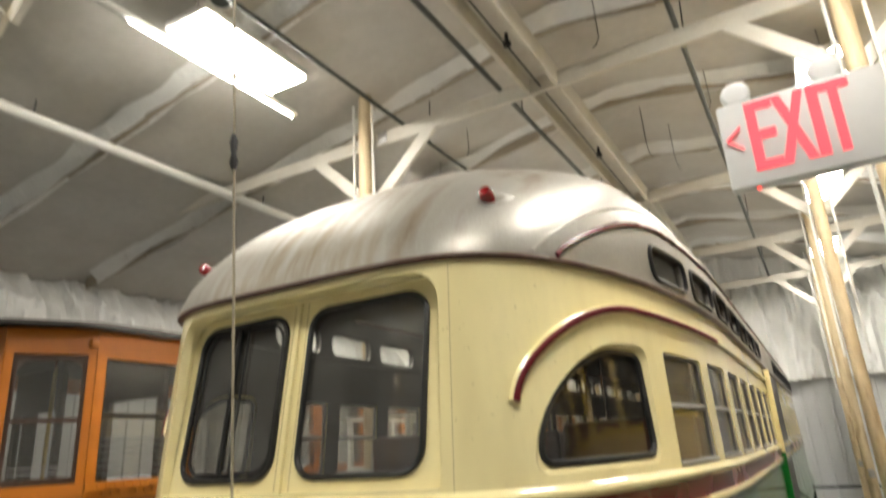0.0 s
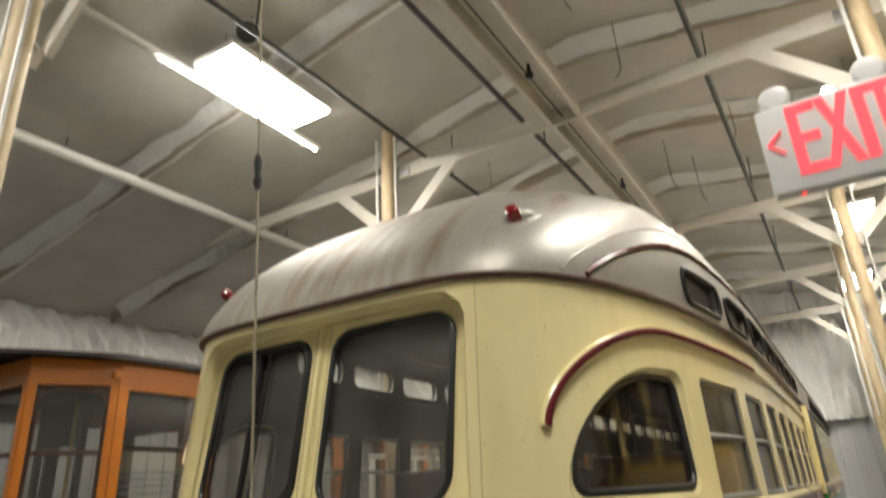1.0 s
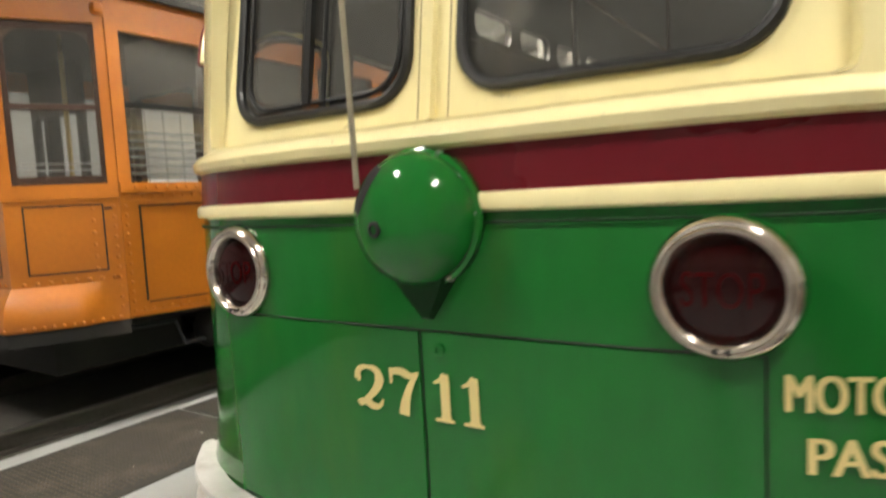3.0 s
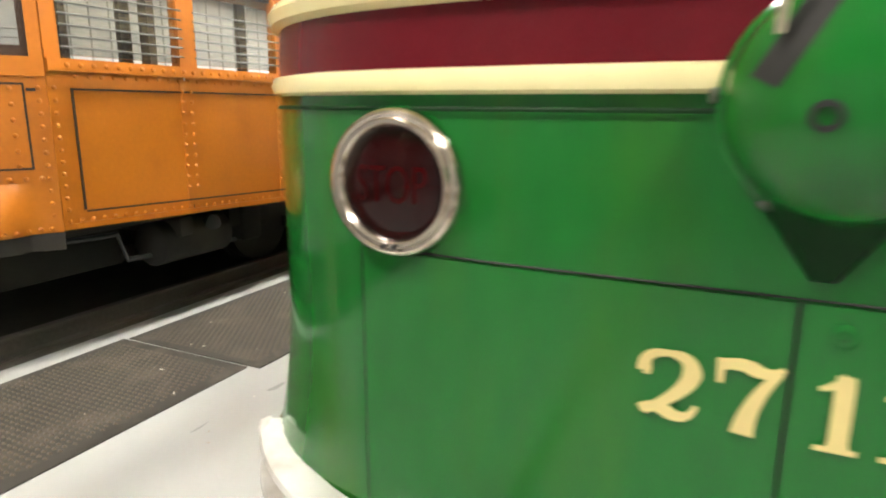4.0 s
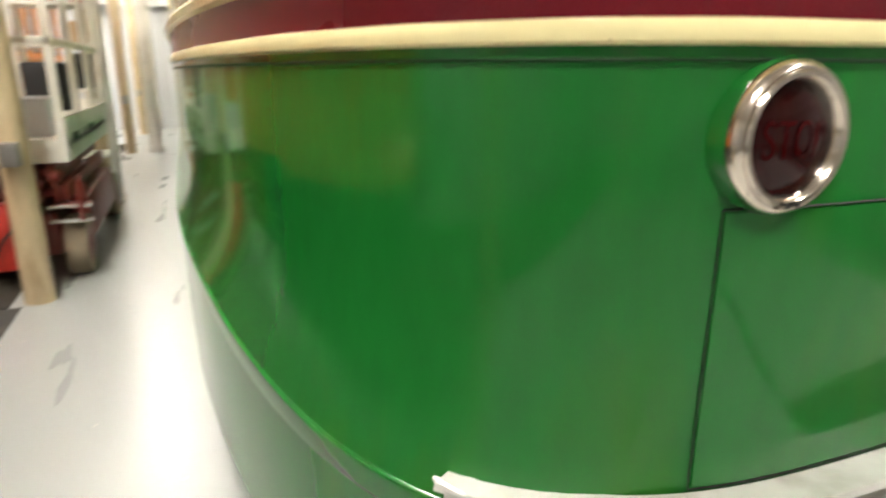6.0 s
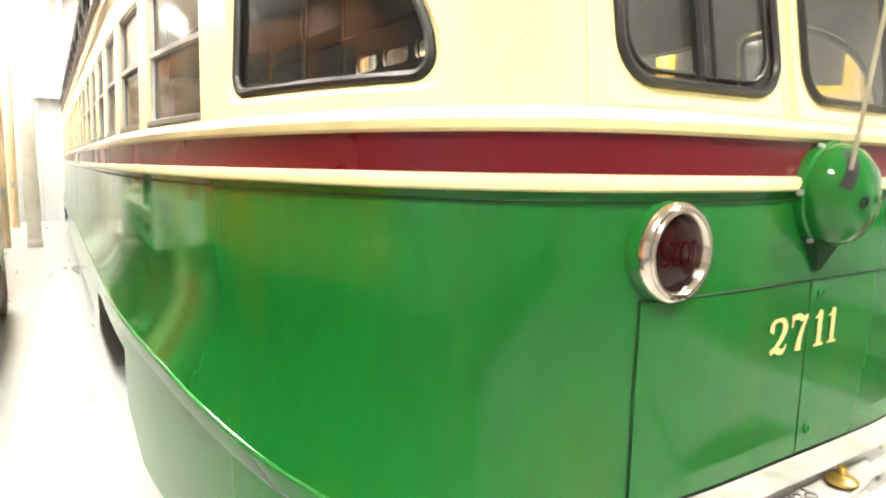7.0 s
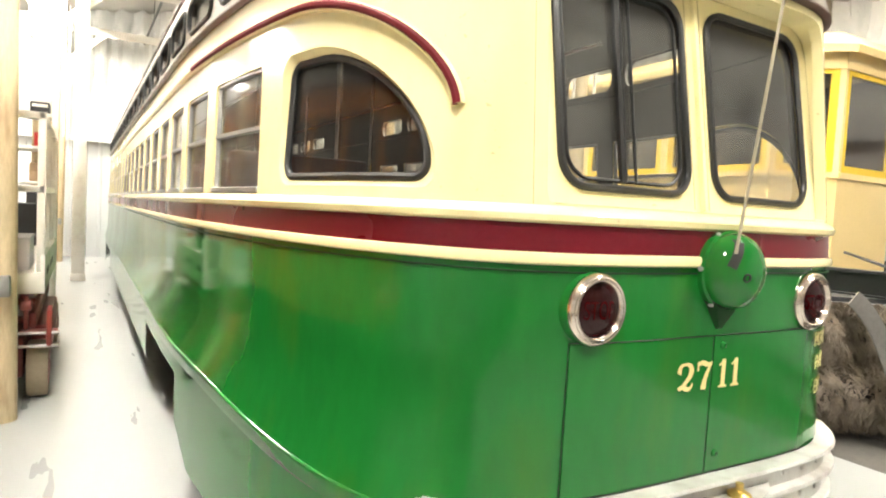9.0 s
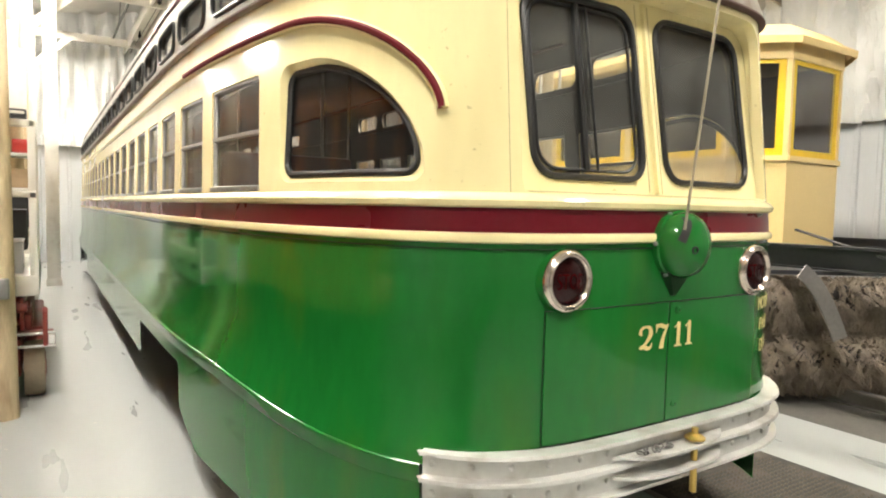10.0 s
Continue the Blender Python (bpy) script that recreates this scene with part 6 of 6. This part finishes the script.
for y in (3.2, 5.2):
    for s in (-1, 1):
        part("wheel", lathe(bmesh.new(), frame_at((4.215 + s * 0.70, y, 0.42), (s, 0, 0)), [(0.06, 0.07), (0.3, 0.06), (0.36, 0.04), (0.36, -0.05), (0.39, -0.08), (0.06, -0.08)], 24), UNDER, sw)

# ---- scissor lift in the aisle ----
lx0, lx1, ly0, ly1 = -2.735, -1.930, 3.87, 6.10
sl = thing("scissor_lift", "folded scissor lift with white deck and dark red base", "lift", at=(-2.42, 5.1, 0))
bm = boxed((lx0, ly0, 0.84), (lx1, ly1, 0.90), 0.01)
deck = part("deck", bm, WHITE_PAINT, sl, "white steel deck")
for lo, hi in (((lx1 - 0.03, ly0, 0.755), (lx1, ly1, 1.02)), ((lx0, ly0, 0.86), (lx0 + 0.03, ly1, 1.06)), ((lx0, ly0 - 0.003, 0.755), (lx1, ly0 + 0.03, 0.90)), ((lx0, ly1 - 0.03, 0.86), (lx1, ly1, 1.06))):
    part("toe_board", boxed(lo, hi, 0.006), WHITE_PAINT, deck)
for x in (lx0 + 0.03, lx1 - 0.03):
    for y in (ly0 + 0.03, ly0 + 0.8, ly0 + 1.6, ly1 - 0.03):
        part("rail_post", boxed((x - 0.025, y - 0.025, 0.9), (x + 0.025, y + 0.025, 1.98), 0.005), WHITE_PAINT, sl)
    for z in (1.45, 1.95):
        part("guard_rail", boxed((x - 0.02, ly0, z), (x + 0.02, ly1, z + 0.045), 0.006), WHITE_PAINT, sl)
for z in (1.45, 1.95):
    part("guard_rail", boxed((lx0, ly0, z), (lx1, ly0 + 0.04, z + 0.045), 0.006), WHITE_PAINT, sl)
base = part("chassis", box(boxed((lx0 + 0.12, ly0 + 0.05, 0.16), (lx1 - 0.12, ly1 - 0.05, 0.44), 0.02), (lx0 + 0.25, ly0 - 0.04, 0.2), (lx1 - 0.25, ly0 + 0.1, 0.52), 0.02), RED_PAINT, sl, "dark red chassis")
for x in (lx0 - 0.03, lx1 - 0.10):
    part("side_pod", boxed((x, ly0 + 0.35, 0.18), (x + 0.12, ly1 - 0.35, 0.48), 0.02), RED_PAINT, base)
    part("step_loop", tube([(x - 0.05, ly0 - 0.05, 0.40), (x + 0.19, ly0 - 0.05, 0.40), (x + 0.19, ly0 - 0.05, 0.49), (x - 0.05, ly0 - 0.05, 0.49)], 0.013, 8, True), STEEL, base, "worn steel step loop")
    part("step_plate", boxed((x - 0.04, ly0 - 0.04, 0.475), (x + 0.18, ly0 + 0.10, 0.495), 0.006), RED_PAINT, base)
    for y in (ly0 + 0.17, ly1 - 0.17):
        wh = part("wheel", lathe(bmesh.new(), frame_at((x + 0.06, y, 0.20), (1, 0, 0)), [(0.0, -0.06), (0.1, -0.065), (0.19, -0.065), (0.20, -0.05), (0.20, 0.05), (0.19, 0.065), (0.1, 0.065), (0.0, 0.06)], 28), TYRE, sl, "grey solid tyre")
        part("hub", lathe(bmesh.new(), frame_at((x + 0.06, y, 0.20), (1, 0, 0)), [(0.0, 0.075), (0.05, 0.075), (0.06, 0.07), (0.12, 0.068), (0.13, 0.06)], 18), RED_PAINT, wh)
for k in range(2):
    z = 0.505 + k * 0.125
    for x in (lx0 + 0.05 + 0.05 * k, lx1 - 0.10 - 0.05 * k):
        part("scissor_arm", boxed((x, ly0 + 0.08, z), (x + 0.05, ly1 - 0.2, z + 0.105), 0.012), RED_PAINT, sl, "dark red folded scissor arm")
    for x in (lx0 + 0.24, lx0 + 0.34, lx1 - 0.34, lx1 - 0.24):
        part("scissor_arm", boxed((x, ly0 + 0.16, z), (x + 0.04, ly1 - 0.3, z + 0.09), 0.010), RED_PAINT, sl)
    part("pivot", tube([(lx0 + 0.06, ly0 + 0.14, z + 0.05), (lx1 - 0.06, ly0 + 0.14, z + 0.05)], 0.026, 10), RED_PAINT, sl)
# knuckles at the end of the arms, each a lug with a round boss
for j, x in enumerate((lx0 + 0.10, lx0 + 0.20, lx0 + 0.31, lx1 - 0.33, lx1 - 0.21, lx1 - 0.11)):
    z = 0.62 + 0.05 * (j % 2)
    lug = part("knuckle", boxed((x - 0.014, ly0 + 0.02, 0.50), (x + 0.014, ly0 + 0.16, z + 0.07), 0.010), RED_PAINT, sl, "dark red arm knuckle")
    part("boss", lathe(bmesh.new(), frame_at((x - 0.035, ly0 + 0.045, z), (1, 0, 0)), [(0.0, 0.0), (0.034, 0.0), (0.040, 0.008), (0.040, 0.062), (0.034, 0.070), (0.0, 0.070)], 16), RED_PAINT, lug)
plate_ = part("front_plate", boxed((lx0 + 0.20, ly0 - 0.075, 0.17), (lx0 + 0.50, ly0 - 0.045, 0.53), 0.014), RED_CASE, base, "worn bright red front plate")
part("plate_hole", lathe(bmesh.new(), frame_at((lx0 + 0.33, ly0 - 0.0755, 0.43), (0, -1, 0)), [(0.026, -0.002), (0.026, 0.003), (0.020, 0.004), (0.0, 0.001)], 14), BLACK, plate_)
part("lower_plate", boxed((lx0 + 0.33, ly0 - 0.09, 0.12), (lx0 + 0.49, ly0 - 0.077, 0.30), 0.008), RED_CASE, base)
part("tow_hose", tube([(lx0 + 0.48, ly0 - 0.10, 0.40), (lx0 + 0.40, ly0 - 0.115, 0.31), (lx0 + 0.34, ly0 - 0.10, 0.20)], 0.010, 6), BLACK, base, "black hose")
part("axle", tube([(lx0 + 0.02, ly0 + 0.17, 0.20), (lx1 - 0.02, ly0 + 0.17, 0.20)], 0.026, 10), STEEL, base)
for x in (lx0 - 0.03, lx1 + 0.03):
    part("ear", tube([(x, ly0 - 0.05, 0.40), (x, ly0 - 0.06, 0.55), (x, ly0 - 0.03, 0.63), (x, ly0 + 0.05, 0.65), (x, ly0 + 0.09, 0.58), (x, ly0 + 0.09, 0.49)], 0.017, 8), RED_PAINT, sl, "red pipe guard over the wheel")
for y0, y1 in ((ly0 + 0.22, ly0 + 0.50), (ly0 + 0.78, ly0 + 0.84), (ly0 + 1.05, ly0 + 1.25)):
    part("side_label", boxed((lx1 + 0.0004, y0, 0.865), (lx1 + 0.003, y1, 0.915)), GIRDER, deck, "dark unreadable label")
part("control_box", boxed((lx1 - 0.36, ly0 + 0.9, 1.02), (lx1 - 0.08, ly0 + 1.2, 1.36), 0.02), BLACK, sl, "black control box")
cx = thing("carton", "open cardboard carton on the lift deck", "box", at=(-2.5, 4.9, 0.9))
part("sides", boxed((-2.68, 4.7, 0.903), (-2.3, 5.1, 1.06), 0.006), CARD, cx)
for x0, x1, y0, y1, z1 in ((-2.67, -2.39, 3.93, 4.30, 1.075), (-2.34, -2.03, 4.02, 4.44, 1.13)):
    bn = thing("storage_bin", "pale grey metal bin standing on the lift deck", "bin", "bins on the lift", at=((x0 + x1) / 2, (y0 + y1) / 2, 0.9))
    bm = boxed((x0, y0, 0.903), (x1, y0 + 0.012, z1), 0.004)
    box(bm, (x0, y1 - 0.012, 0.903), (x1, y1, z1), 0.004)
    box(bm, (x0, y0 + 0.012, 0.903), (x0 + 0.012, y1 - 0.012, z1), 0.004)
    box(bm, (x1 - 0.012, y0 + 0.012, 0.903), (x1, y1 - 0.012, z1), 0.004)
    box(bm, (x0 + 0.012, y0 + 0.012, 0.903), (x1 - 0.012, y1 - 0.012, 0.915))
    part("bin_body", bm, SIDING, bn)
    part("rim", tube([(x0, y0, z1), (x1, y0, z1), (x1, y1, z1), (x0, y1, z1)], 0.010, 6, True), SIDING, bn, "rolled rim")

# ---- white storage rack behind the lift ----
rk = thing("storage_rack", "tall white steel rack with open shelves behind the lift", "rack", at=(-2.34, 6.95, 0))
for x in (-2.70, -1.985):
    for y in (6.70, 7.10):
        part("upright", boxed((x - 0.025, y - 0.025, 0.0), (x + 0.025, y + 0.025, 3.6), 0.004), WHITE_PAINT, rk)
for z in (0.45, 1.10, 1.53, 1.90, 2.25):
    part("shelf", boxed((-2.68, 6.68, z), (-2.0, 7.12, z + 0.035), 0.005), WHITE_PAINT, rk)
part("back_panel", boxed((-2.50, 7.09, 2.30), (-2.03, 7.11, 3.4), 0.004), WHITE_PAINT, rk, "pale upright panel at the head of the rack")
for name, label, cat, x0, x1, y0, z0, hh, material in (
        ("storage_bin", "black plastic bin on the rack shelf", "bin", -2.23, -2.02, 6.72, 1.135, 0.33, BLACK),
        ("carton", "small plain carton on the rack shelf", "box", -2.21, -2.03, 6.74, 1.565, 0.20, CARD),
        ("tool_case", "red plastic tool case on the rack shelf", "case", -2.17, -2.00, 6.72, 1.935, 0.15, RED_CASE),
        ("work_lamp", "black work lamp with a pale face on the rack", "lamp", -2.21, -2.03, 6.72, 2.285, 0.12, BLACK)):
    it = thing(name, label, cat, at=((x0 + x1) / 2, y0 + 0.15, z0))
    part("shell", boxed((x0, y0, z0), (x1, y0 + 0.3, z0 + hh), 0.015), material, it)
    part("lip" if name != "work_lamp" else "face", boxed((x0 + 0.02, y0 - 0.006, z0 + hh * 0.55), (x1 - 0.02, y0 + 0.01, z0 + hh * 0.8), 0.003), material if name != "work_lamp" else WHITE_PAINT, it)

# boxed white column beside the far post
col = thing("column", "white boxed column beside the far post", "column", at=(-1.760, 11.1, 0))
part("casing", boxed((-1.860, 11.0, 0.0), (-1.660, 11.2, top(-1.9) - 0.1), 0.008), WHITE_PAINT, col)
part("foot", boxed((-1.875, 10.985, 0.0), (-1.645, 11.215, 0.12), 0.006), WHITE_PAINT, col)

# panes let the light through
for ob in bpy.data.objects:
    if ob.type == "MESH" and ob.data.materials and ob.data.materials[0] in (GLASS, GLASS_DUSTY, GLASS_DARK):
        ob.visible_shadow = False
